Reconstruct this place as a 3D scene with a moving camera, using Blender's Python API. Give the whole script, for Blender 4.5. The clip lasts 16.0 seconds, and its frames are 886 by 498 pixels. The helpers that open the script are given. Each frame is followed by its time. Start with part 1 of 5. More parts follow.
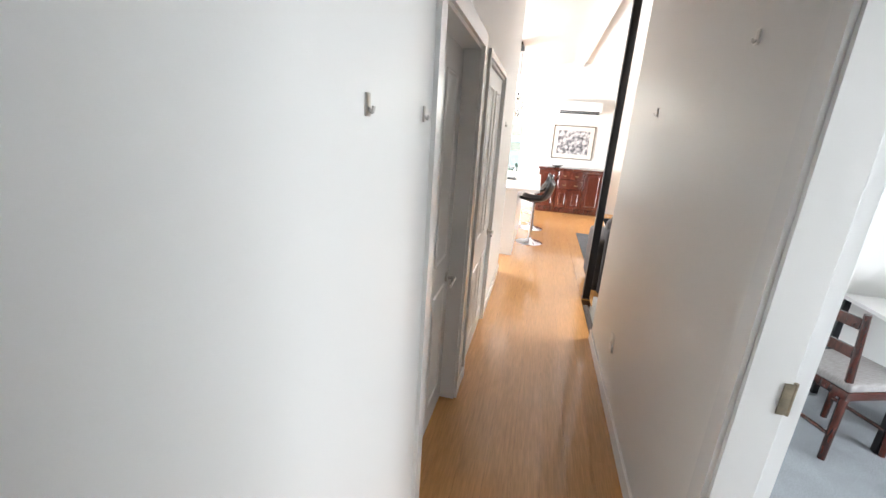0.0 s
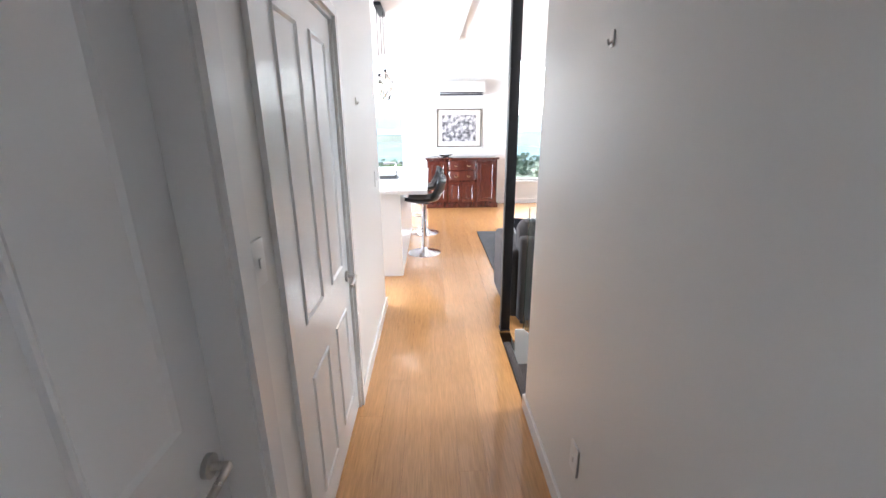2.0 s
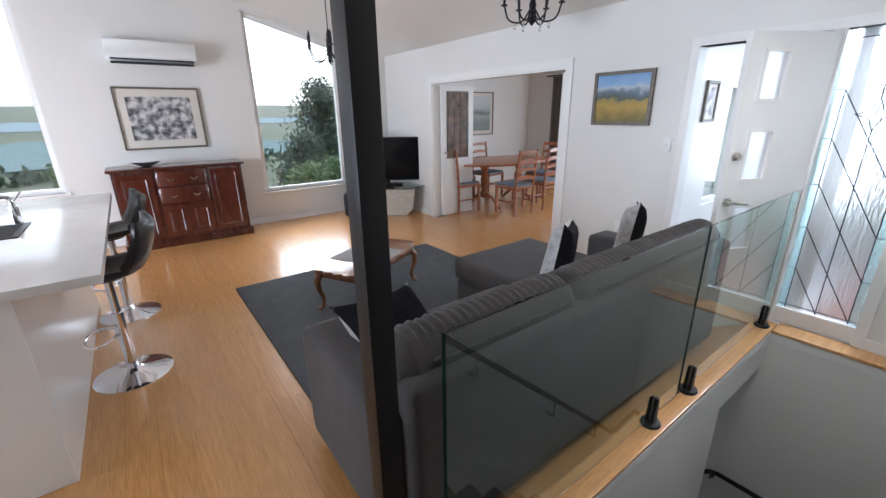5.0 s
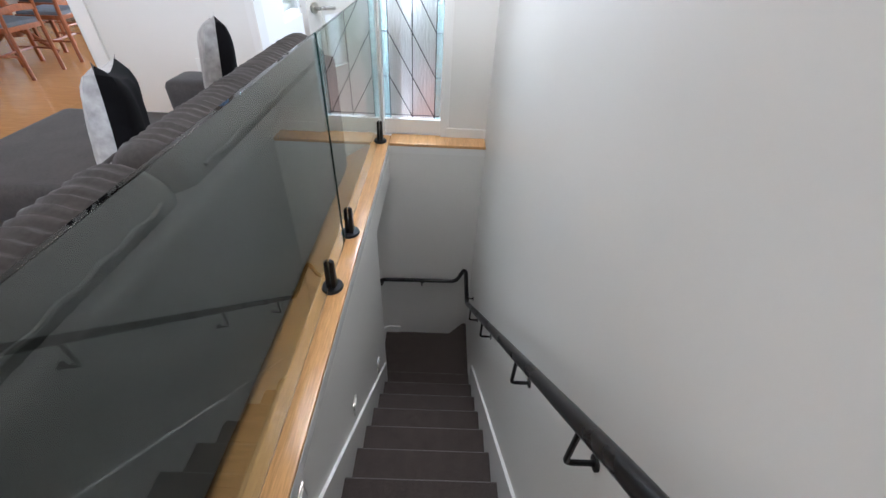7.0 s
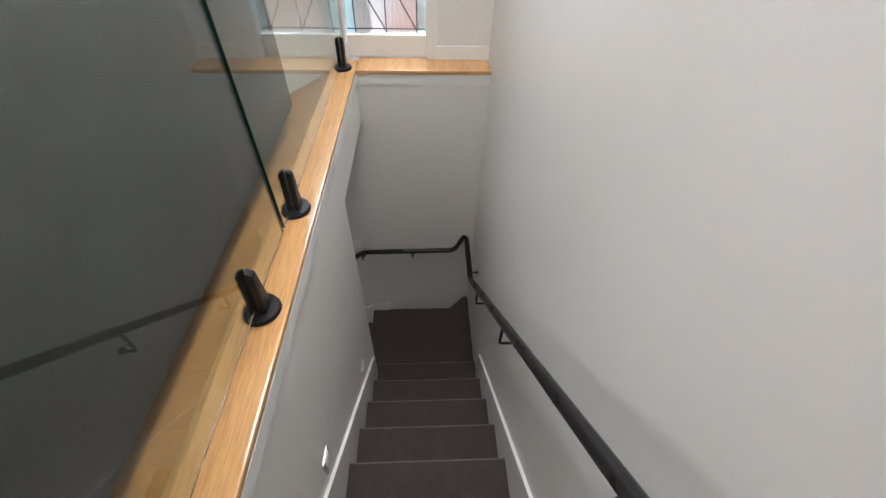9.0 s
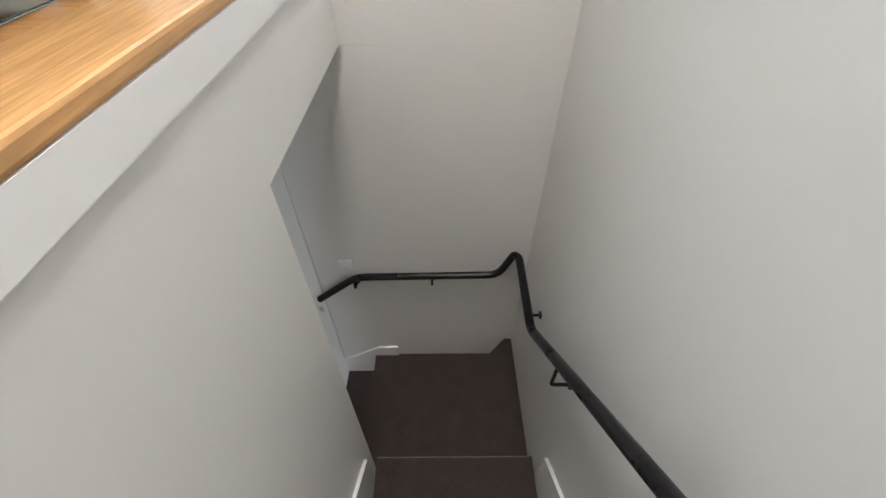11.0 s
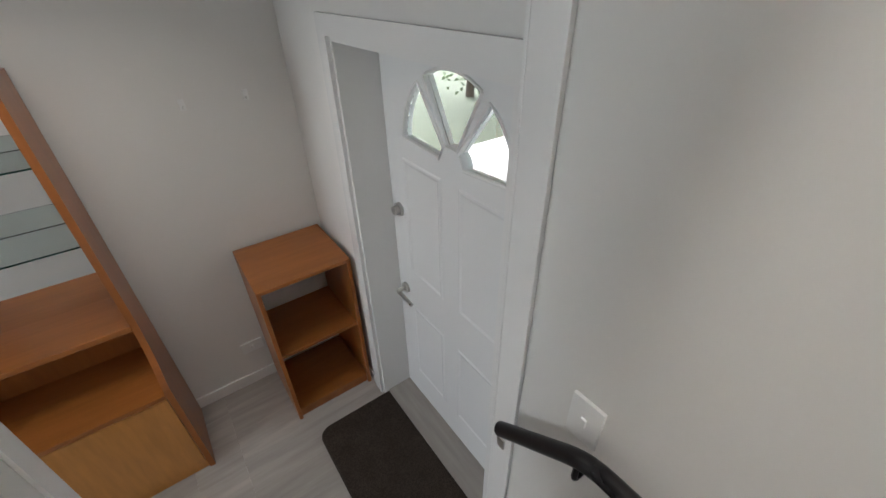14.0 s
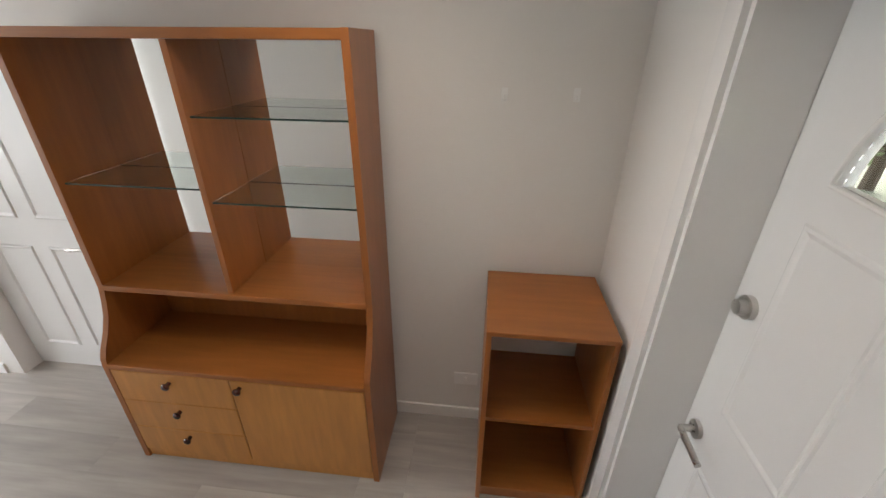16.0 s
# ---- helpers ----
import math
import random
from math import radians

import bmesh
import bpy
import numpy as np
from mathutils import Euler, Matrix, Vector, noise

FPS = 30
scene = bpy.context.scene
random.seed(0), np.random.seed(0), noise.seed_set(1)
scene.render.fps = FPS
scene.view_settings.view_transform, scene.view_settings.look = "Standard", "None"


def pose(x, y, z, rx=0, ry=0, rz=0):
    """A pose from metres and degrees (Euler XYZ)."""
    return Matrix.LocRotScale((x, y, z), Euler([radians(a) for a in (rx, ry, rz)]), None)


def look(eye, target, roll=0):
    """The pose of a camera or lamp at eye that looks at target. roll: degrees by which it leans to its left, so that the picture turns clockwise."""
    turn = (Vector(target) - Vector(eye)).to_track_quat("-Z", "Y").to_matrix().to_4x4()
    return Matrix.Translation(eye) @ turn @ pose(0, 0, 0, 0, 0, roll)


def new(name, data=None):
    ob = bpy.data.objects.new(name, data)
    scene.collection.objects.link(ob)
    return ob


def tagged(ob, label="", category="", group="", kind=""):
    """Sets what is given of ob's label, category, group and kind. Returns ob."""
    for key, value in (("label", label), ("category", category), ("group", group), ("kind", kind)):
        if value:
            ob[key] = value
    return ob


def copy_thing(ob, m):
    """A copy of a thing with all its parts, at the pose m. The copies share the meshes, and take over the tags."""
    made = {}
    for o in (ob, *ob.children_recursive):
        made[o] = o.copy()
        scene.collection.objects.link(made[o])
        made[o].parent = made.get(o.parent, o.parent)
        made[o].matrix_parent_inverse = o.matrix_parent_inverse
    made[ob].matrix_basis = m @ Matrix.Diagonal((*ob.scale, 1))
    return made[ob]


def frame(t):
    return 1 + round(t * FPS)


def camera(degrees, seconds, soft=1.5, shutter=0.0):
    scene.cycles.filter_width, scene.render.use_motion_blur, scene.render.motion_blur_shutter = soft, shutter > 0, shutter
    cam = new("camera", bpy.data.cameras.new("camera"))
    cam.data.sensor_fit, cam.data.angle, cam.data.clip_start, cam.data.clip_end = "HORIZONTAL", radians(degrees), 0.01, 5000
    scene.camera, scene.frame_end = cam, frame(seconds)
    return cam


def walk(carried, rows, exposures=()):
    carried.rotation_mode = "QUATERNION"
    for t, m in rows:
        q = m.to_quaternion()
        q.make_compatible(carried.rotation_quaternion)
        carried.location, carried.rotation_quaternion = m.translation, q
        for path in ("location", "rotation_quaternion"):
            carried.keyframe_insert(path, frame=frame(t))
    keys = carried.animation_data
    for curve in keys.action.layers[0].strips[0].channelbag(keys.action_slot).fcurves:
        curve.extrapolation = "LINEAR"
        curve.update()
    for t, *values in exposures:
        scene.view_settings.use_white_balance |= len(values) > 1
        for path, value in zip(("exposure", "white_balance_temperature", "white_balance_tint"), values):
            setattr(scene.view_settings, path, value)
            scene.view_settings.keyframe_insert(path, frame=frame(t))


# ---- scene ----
cam = camera(95.0, 16.0)
PATH = [
    (0, (0.624, 0.129, 1.605), (0.211, 2.001, 1.036), 3.8),
    (0.5, (0.619, 0.356, 1.598), (0.456, 2.262, 1.014), 2.1),
    (1, (0.666, 0.687, 1.549), (0.591, 2.592, 0.946), 1.1),
    (1.5, (0.701, 1.046, 1.537), (0.683, 2.952, 0.93), 0.5),
    (2, (0.703, 1.458, 1.537), (0.754, 3.371, 0.955), -0.5),
    (2.5, (0.745, 1.84, 1.538), (0.858, 3.758, 0.983), -0.9),
    (3, (0.754, 2.222, 1.535), (0.952, 4.137, 0.993), -1.0),
    (3.2, (0.738, 2.379, 1.525), (0.983, 4.29, 0.986), -0.9),
    (5.3, (0.907, 3.58, 1.495), (2.239, 4.904, 0.807), -0.8),
    (5.5, (0.969, 3.624, 1.485), (2.42, 4.789, 0.753), -0.7),
    (6, (1.123, 3.697, 1.441), (2.765, 4.421, 0.557), 0.2),
    (6.5, (1.229, 3.761, 1.376), (2.891, 4.041, 0.3), 1.9),
    (7, (1.341, 3.727, 1.306), (2.907, 3.698, 0.062), 3.0),
    (7.5, (1.494, 3.722, 1.276), (2.968, 3.596, -0.07), 3.7),
    (8, (1.639, 3.75, 1.221), (3.057, 3.615, -0.183), 4.3),
    (8.5, (1.809, 3.755, 1.07), (3.22, 3.659, -0.344), 3.7),
    (9, (2.006, 3.755, 0.911), (3.4, 3.671, -0.52), 1.8),
    (9.5, (2.209, 3.771, 0.75), (3.632, 3.732, -0.654), 2.6),
    (10, (2.419, 3.765, 0.573), (3.816, 3.716, -0.858), 1.7),
    (10.2, (2.511, 3.781, 0.503), (3.922, 3.725, -0.914), 1.4),
    (12.3, (3.351, 3.833, -0.268), (4.748, 4.031, -1.687), -1.0),
    (12.5, (3.403, 3.86, -0.29), (4.822, 4.158, -1.667), -0.5),
    (13, (3.526, 3.891, -0.422), (4.914, 4.508, -1.723), 0.8),
    (13.5, (3.652, 4.001, -0.511), (4.876, 5.016, -1.724), -4.0),
    (14, (3.757, 4.065, -0.621), (4.717, 5.413, -1.743), -1.2),
    (14.5, (3.834, 4.108, -0.713), (4.486, 5.671, -1.777), 2.2),
    (15, (3.876, 4.246, -0.777), (4.235, 5.944, -1.771), 2.4),
    (15.5, (3.879, 4.397, -0.845), (3.868, 6.159, -1.79), -0.9),
    (16, (3.842, 4.514, -0.873), (3.651, 6.286, -1.782), 0.5),
]
EXPOSURES = [(0.0, 2.55, 6300, 10), (0.5, 2.3, 6200, 9), (1.0, 2.3, 6000, 10), (1.5, 2.45, 5800, 10), (2.0, 2.5, 5600, 10), (3.0, 2.3, 5300, 10), (5.3, 1.0, 5650, 10), (7.0, 1.5, 5650, 10), (8.5, 1.65, 6050, 12), (10.0, 2.15, 6000, 11), (12.3, 2.5, 6300, 11), (13.5, 2.8, 6100, 10), (14.5, 2.95, 6100, 12), (16.0, 3.2, 6700, 14)]
walk(cam, [(t, look(eye, target, roll)) for t, eye, target, roll in PATH], EXPOSURES)

# ---- world and light ----
world = bpy.data.worlds.new("overcast_sky")
scene.world = world
world.use_nodes = True
wn = world.node_tree.nodes
wl = world.node_tree.links
sky = wn.new("ShaderNodeTexSky")
sky.sky_type = "NISHITA"
sky.sun_disc = False
sky.sun_elevation = radians(42)
sky.sun_rotation = radians(20)
sky.dust_density = 4.0
soften = wn.new("ShaderNodeHueSaturation")
soften.inputs["Saturation"].default_value = 0.35
wl.new(sky.outputs[0], soften.inputs["Color"])
wl.new(soften.outputs[0], wn["Background"].inputs["Color"])
wn["Background"].inputs["Strength"].default_value = 0.15

sun_data = bpy.data.lights.new("sun", "SUN")
sun_data.energy = 1.5
sun_data.angle = radians(40)
sun_data.color = (1.0, 0.96, 0.9)
sun = new("sun", sun_data)
sun.matrix_world = pose(0, 0, 30, 48, 0, 160)


def window_light(name, loc, target, w, h, power, color=(0.9, 0.95, 1.0)):
    """An area lamp giving the sky's light, in an opening or hung outside one."""
    d = bpy.data.lights.new(name, "AREA")
    d.shape, d.size, d.size_y, d.energy, d.color = "RECTANGLE", w, h, power, color
    ob = new(name, d)
    ob.matrix_world = look(loc, target)
    return ob


FZ = -2.6  # lower floor
window_light("kitchen_window_light", (-3.42, 6.5, 1.1), (2, 6.3, 1.0), 3.0, 1.9, 140, (0.93, 0.96, 1.0))
window_light("dining_window_light", (8.28, 6.6, 1.4), (5, 7.6, 1.0), 1.8, 1.7, 34)
# Added lamp over the deck, shining down through the leadlight onto the ledge.
window_light("leadlight_outside_lamp", (5.35, 3.95, 2.05), (4.0, 3.95, 0.1), 0.8, 0.6, 14)
window_light("study_window_light", (4.2, 0.6, 1.5), (1.2, 0.6, 1.2), 1.6, 1.3, 24)
window_light("porch_window_light", (6.85, 4.8, 1.4), (5.0, 4.8, 1.2), 1.1, 1.6, 14)
window_light("lower_window_light", (-0.85, 5.1, FZ + 1.3), (2.5, 5.1, FZ + 0.9), 1.4, 1.6, 5.5)


# ---- materials ----
def mat(name, color, rough=0.5, metal=0.0, vary=0.06, scale=6.0, bump=0.0, bump_scale=60.0, stretch=(1, 1, 1), coat=0.0, spec=0.5,
        dark=None, grain=None, rand=0.0, sheen=0.0):
    """Base colour with broad and fine variation, grain, bump and a random shade for each object."""
    m = bpy.data.materials.new(name)
    m.use_nodes = True
    n, l = m.node_tree.nodes, m.node_tree.links
    b = n["Principled BSDF"]
    b.inputs["Roughness"].default_value = rough
    b.inputs["Metallic"].default_value = metal
    b.inputs["Coat Weight"].default_value = coat
    b.inputs["Coat Roughness"].default_value = 0.15
    b.inputs["Specular IOR Level"].default_value = spec
    b.inputs["Sheen Weight"].default_value = sheen
    tc = n.new("ShaderNodeTexCoord")
    mp = n.new("ShaderNodeMapping")
    mp.inputs["Scale"].default_value = stretch
    l.new(tc.outputs["Object"], mp.inputs["Vector"])
    vec = mp.outputs[0]
    info = None
    if rand:
        info = n.new("ShaderNodeObjectInfo")
        sh = n.new("ShaderNodeVectorMath")
        sh.operation = "MULTIPLY_ADD"
        l.new(info.outputs["Random"], sh.inputs[0])
        sh.inputs[1].default_value = (17.0, 31.0, 11.0)
        l.new(vec, sh.inputs[2])
        vec = sh.outputs[0]
    broad = n.new("ShaderNodeTexNoise")
    broad.inputs["Scale"].default_value = scale
    broad.inputs["Detail"].default_value = 6
    l.new(vec, broad.inputs["Vector"])
    mix = n.new("ShaderNodeMix")
    mix.data_type = "RGBA"
    c = Vector(color)
    d = Vector(dark) if dark else c * (1 - 2.5 * vary)
    mix.inputs["A"].default_value = (*d, 1)
    mix.inputs["B"].default_value = (*(c * (1 + vary)), 1)
    ramp = n.new("ShaderNodeMapRange")
    ramp.inputs["From Min"].default_value, ramp.inputs["From Max"].default_value = 0.2, 0.8
    l.new(broad.outputs["Fac"], ramp.inputs["Value"])
    l.new(ramp.outputs[0], mix.inputs["Factor"])
    out = mix.outputs["Result"]
    if grain:
        g = n.new("ShaderNodeTexNoise")
        g.inputs["Scale"].default_value = grain[0]
        g.inputs["Detail"].default_value = 8
        l.new(vec, g.inputs["Vector"])
        gr = n.new("ShaderNodeMapRange")
        gr.inputs["From Min"].default_value, gr.inputs["From Max"].default_value = 0.35, 0.65
        gr.inputs["To Min"].default_value, gr.inputs["To Max"].default_value = 1 - grain[1], 1 + grain[1] * 0.5
        l.new(g.outputs["Fac"], gr.inputs["Value"])
        mu = n.new("ShaderNodeVectorMath")
        mu.operation = "SCALE"
        l.new(out, mu.inputs[0])
        l.new(gr.outputs[0], mu.inputs["Scale"])
        out = mu.outputs[0]
    if rand:
        rr = n.new("ShaderNodeMapRange")
        rr.inputs["To Min"].default_value, rr.inputs["To Max"].default_value = 1 - rand, 1 + rand
        l.new(info.outputs["Random"], rr.inputs["Value"])
        mu = n.new("ShaderNodeVectorMath")
        mu.operation = "SCALE"
        l.new(out, mu.inputs[0])
        l.new(rr.outputs[0], mu.inputs["Scale"])
        out = mu.outputs[0]
    l.new(out, b.inputs["Base Color"])
    rv = n.new("ShaderNodeMapRange")
    rv.inputs["To Min"].default_value, rv.inputs["To Max"].default_value = max(rough - 0.03, 0.0), min(rough + 0.03, 1.0)
    l.new(broad.outputs["Fac"], rv.inputs["Value"])
    if rough > 0.12:
        l.new(rv.outputs[0], b.inputs["Roughness"])
    if bump:
        bn = n.new("ShaderNodeTexNoise")
        bn.inputs["Scale"].default_value = bump_scale
        bn.inputs["Detail"].default_value = 4
        l.new(vec, bn.inputs["Vector"])
        bp = n.new("ShaderNodeBump")
        bp.inputs["Strength"].default_value = bump
        bp.inputs["Distance"].default_value = 0.004
        l.new(bn.outputs["Fac"], bp.inputs["Height"])
        l.new(bp.outputs[0], b.inputs["Normal"])
    return m


def clear_glass(name, color=(0.93, 0.97, 0.95), rough=0.0, bump=0.0, bump_scale=25.0):
    m = bpy.data.materials.new(name)
    m.use_nodes = True
    n, l = m.node_tree.nodes, m.node_tree.links
    b = n["Principled BSDF"]
    b.inputs["Base Color"].default_value = (*color, 1)
    b.inputs["Transmission Weight"].default_value = 1.0
    b.inputs["Roughness"].default_value = rough
    b.inputs["IOR"].default_value = 1.5
    if bump:
        bn = n.new("ShaderNodeTexNoise")
        bn.inputs["Scale"].default_value = bump_scale
        bp = n.new("ShaderNodeBump")
        bp.inputs["Strength"].default_value = bump
        bp.inputs["Distance"].default_value = 0.01
        l.new(bn.outputs["Fac"], bp.inputs["Height"])
        l.new(bp.outputs[0], b.inputs["Normal"])
    return m


def glow(name, color, strength):
    m = bpy.data.materials.new(name)
    m.use_nodes = True
    b = m.node_tree.nodes["Principled BSDF"]
    b.inputs["Base Color"].default_value = (0.02, 0.02, 0.02, 1)
    b.inputs["Emission Color"].default_value = (*color, 1)
    b.inputs["Emission Strength"].default_value = strength
    return m


M_WALL = mat("wall_paint", (0.74, 0.725, 0.695), 0.36, vary=0.006, scale=1.3, bump=0.025, bump_scale=140, spec=0.4)
M_CEIL = mat("ceiling_paint", (0.80, 0.78, 0.75), 0.7, vary=0.01, scale=2, bump=0.08, bump_scale=140)
M_TRIM = mat("white_trim_paint", (0.82, 0.81, 0.79), 0.2, vary=0.004, scale=1.3, bump=0.03, bump_scale=120)
M_DOOR = mat("white_door_paint", (0.80, 0.80, 0.79), 0.26, vary=0.004, scale=1.3, bump=0.03, bump_scale=120)
M_BAMBOO = mat("bamboo_floor", (0.59, 0.30, 0.105), 0.25, vary=0.07, scale=9, stretch=(8, 0.45, 1), grain=(22, 0.13), rand=0.03, coat=0.5, bump=0.03, bump_scale=40)
M_BAMBOO.node_tree.nodes["Principled BSDF"].inputs["Coat Roughness"].default_value = 0.07
M_WORN = mat("worn_hinge_metal", (0.30, 0.25, 0.18), 0.4, metal=1.0, vary=0.15, scale=40)
M_SUBFLOOR = mat("dark_floor_joint", (0.12, 0.06, 0.025), 0.8)
M_OAK = mat("oak_capping", (0.66, 0.365, 0.145), 0.24, vary=0.09, scale=6, stretch=(0.6, 9, 6), grain=(24, 0.14), coat=0.5)
M_CARPET = mat("stair_carpet", (0.064, 0.050, 0.046), 0.95, vary=0.10, scale=14, grain=(260, 0.35), bump=0.8, bump_scale=330, sheen=0.25, spec=0.15)
M_STUDY = mat("study_carpet", (0.33, 0.35, 0.37), 0.95, vary=0.10, scale=5, grain=(200, 0.3), bump=0.6, bump_scale=260, spec=0.15)
M_RUG = mat("charcoal_rug", (0.105, 0.108, 0.115), 0.95, vary=0.08, scale=7, grain=(160, 0.3), bump=0.7, bump_scale=230, spec=0.15)
M_VINYL = mat("grey_oak_vinyl", (0.40, 0.37, 0.335), 0.36, vary=0.10, scale=5, stretch=(4, 0.4, 1), grain=(9, 0.09), rand=0.12, bump=0.05, bump_scale=50)
M_BLACK = mat("black_steel", (0.010, 0.010, 0.012), 0.4, vary=0.1, scale=12, bump=0.05, bump_scale=90, spec=0.3)
M_BLACKGLOSS = mat("black_rail_paint", (0.008, 0.007, 0.008), 0.28, vary=0.1, scale=10, spec=0.35)
M_CHROME = mat("chrome", (0.82, 0.82, 0.84), 0.07, metal=1.0, vary=0.01)
M_NICKEL = mat("brushed_nickel", (0.55, 0.53, 0.5), 0.28, metal=1.0, vary=0.05, scale=20)
M_BRASS = mat("aged_brass", (0.45, 0.36, 0.2), 0.35, metal=1.0, vary=0.1, scale=30)
M_SOFA = mat("grey_sofa_fabric", (0.064, 0.057, 0.055), 0.9, vary=0.10, scale=8, grain=(90, 0.12), bump=0.2, bump_scale=120, sheen=0.1, spec=0.2)
M_VELVET = mat("black_velvet", (0.009, 0.0085, 0.010), 0.9, vary=0.15, scale=10, bump=0.2, bump_scale=200, spec=0.1)
M_SILVER = mat("silver_crushed_fabric", (0.36, 0.34, 0.33), 0.5, vary=0.25, scale=26, bump=0.5, bump_scale=60, sheen=0.3)
M_MAHOG = mat("dark_mahogany", (0.080, 0.018, 0.011), 0.22, vary=0.25, scale=5, stretch=(4, 4, 0.8), grain=(22, 0.3), coat=0.5)
M_BURR = mat("mahogany_panel", (0.092, 0.021, 0.012), 0.2, vary=0.16, scale=7, stretch=(3, 3, 0.8), grain=(24, 0.18), coat=0.5)
M_TEAK = mat("teak_veneer", (0.36, 0.122, 0.028), 0.34, vary=0.07, scale=4, stretch=(3, 3, 0.35), grain=(14, 0.09), coat=0.15)
M_TEAKH = mat("teak_veneer_flat", (0.37, 0.13, 0.03), 0.34, vary=0.07, scale=4, stretch=(0.35, 3, 3), grain=(14, 0.09), coat=0.15)
M_PINE = mat("honey_pine_front", (0.58, 0.255, 0.06), 0.3, vary=0.07, scale=4, stretch=(3, 3, 0.4), grain=(14, 0.09), coat=0.2)
M_RIMU = mat("red_rimu", (0.36, 0.115, 0.04), 0.3, vary=0.16, scale=7, stretch=(3, 3, 1), grain=(24, 0.2), coat=0.25, rand=0.08)
M_WALNUT = mat("carved_walnut", (0.26, 0.105, 0.042), 0.3, vary=0.25, scale=9, grain=(30, 0.3), coat=0.3)
M_SEATBLUE = mat("blue_grey_seat_fabric", (0.17, 0.20, 0.24), 0.9, vary=0.1, scale=20, bump=0.3, bump_scale=200)
M_RUNNER = mat("grey_table_runner", (0.36, 0.34, 0.33), 0.8, vary=0.15, scale=25, stretch=(1, 6, 1), bump=0.4, bump_scale=150)
M_LEATHER = mat("black_leather", (0.016, 0.016, 0.018), 0.35, vary=0.15, scale=10, bump=0.2, bump_scale=140)
M_STONE = mat("white_stone_top", (0.80, 0.79, 0.78), 0.15, vary=0.03, scale=8, coat=0.2)
M_PLASTIC = mat("white_plastic", (0.80, 0.80, 0.78), 0.35, vary=0.01)
M_SCREEN = mat("tv_screen", (0.006, 0.006, 0.007), 0.12, vary=0.05)
M_TRAV = mat("pale_travertine", (0.62, 0.58, 0.51), 0.5, vary=0.08, scale=8, stretch=(1, 1, 3), bump=0.2, bump_scale=40)
M_MIRROR = mat("mirror_silver", (0.9, 0.92, 0.92), 0.02, metal=1.0, vary=0.0)
M_GLASS = clear_glass("clear_glass")
M_GLASSG = clear_glass("toughened_glass", (0.74, 0.83, 0.80))
M_FROST = clear_glass("rippled_glass", (0.86, 0.87, 0.88), 0.30, 0.6, 26)
M_TEAL = clear_glass("pale_teal_glass", (0.62, 0.84, 0.86), 0.12, 0.4, 30)
M_LEAD = mat("lead_came", (0.09, 0.09, 0.1), 0.45, metal=0.7, vary=0.15, scale=30)
M_MAT = mat("brown_doormat", (0.058, 0.046, 0.038), 0.98, vary=0.12, scale=16, grain=(200, 0.4), bump=0.9, bump_scale=280, spec=0.1)
M_CURTAIN = mat("taupe_curtain", (0.14, 0.12, 0.11), 0.9, vary=0.12, scale=5, bump=0.2, bump_scale=200)
M_LAMP = glow("downlight_led", (1.0, 0.80, 0.55), 260.0)
M_BULB = glow("filament_bulb", (1.0, 0.62, 0.3), 5.0)
M_DARK = mat("dark_recess", (0.02, 0.02, 0.02), 0.8)


# ---- mesh tools ----
def box(bm, x0, x1, y0, y1, z0, z1):
    v = [bm.verts.new((x, y, z)) for z in (z0, z1) for y in (y0, y1) for x in (x0, x1)]
    for f in ((0, 2, 3, 1), (4, 5, 7, 6), (0, 1, 5, 4), (2, 6, 7, 3), (0, 4, 6, 2), (1, 3, 7, 5)):
        bm.faces.new([v[i] for i in f])
    return v


def bevelled(bm, width=0.004, segments=2):
    bmesh.ops.bevel(bm, geom=bm.edges[:], offset=width, segments=segments, profile=0.6, affect="EDGES")
    return bm


def boxes(*rows, bevel=0.0, segments=2):
    bm = bmesh.new()
    for r in rows:
        box(bm, *r)
    return bevelled(bm, bevel, segments) if bevel else bm


def cyl(bm, p, q, r, r2=None, n=16, cap=True):
    p, q = Vector(p), Vector(q)
    turn = (q - p).to_track_quat("Z", "Y").to_matrix().to_4x4()
    m = Matrix.Translation((p + q) / 2) @ turn
    bmesh.ops.create_cone(bm, cap_ends=cap, segments=n, radius1=r, radius2=r if r2 is None else r2, depth=(q - p).length, matrix=m)
    return bm


def ball(bm, c, rx, ry=None, rz=None, u=16, v=10):
    bmesh.ops.create_uvsphere(bm, u_segments=u, v_segments=v, radius=1.0, matrix=Matrix.Translation(c) @ Matrix.Diagonal((rx, ry or rx, rz or rx, 1)))
    return bm


def lathe(bm, profile, n=24, at=(0, 0, 0)):
    """A turned shape from (radius, height) pairs."""
    rings = []
    for r, z in profile:
        rings.append([bm.verts.new((at[0] + r * math.cos(2 * math.pi * i / n), at[1] + r * math.sin(2 * math.pi * i / n), at[2] + z)) for i in range(n)])
    for a, b in zip(rings, rings[1:]):
        for i in range(n):
            bm.faces.new((a[i], a[(i + 1) % n], b[(i + 1) % n], b[i]))
    bm.faces.new(list(reversed(rings[0])))
    bm.faces.new(rings[-1])
    return bm


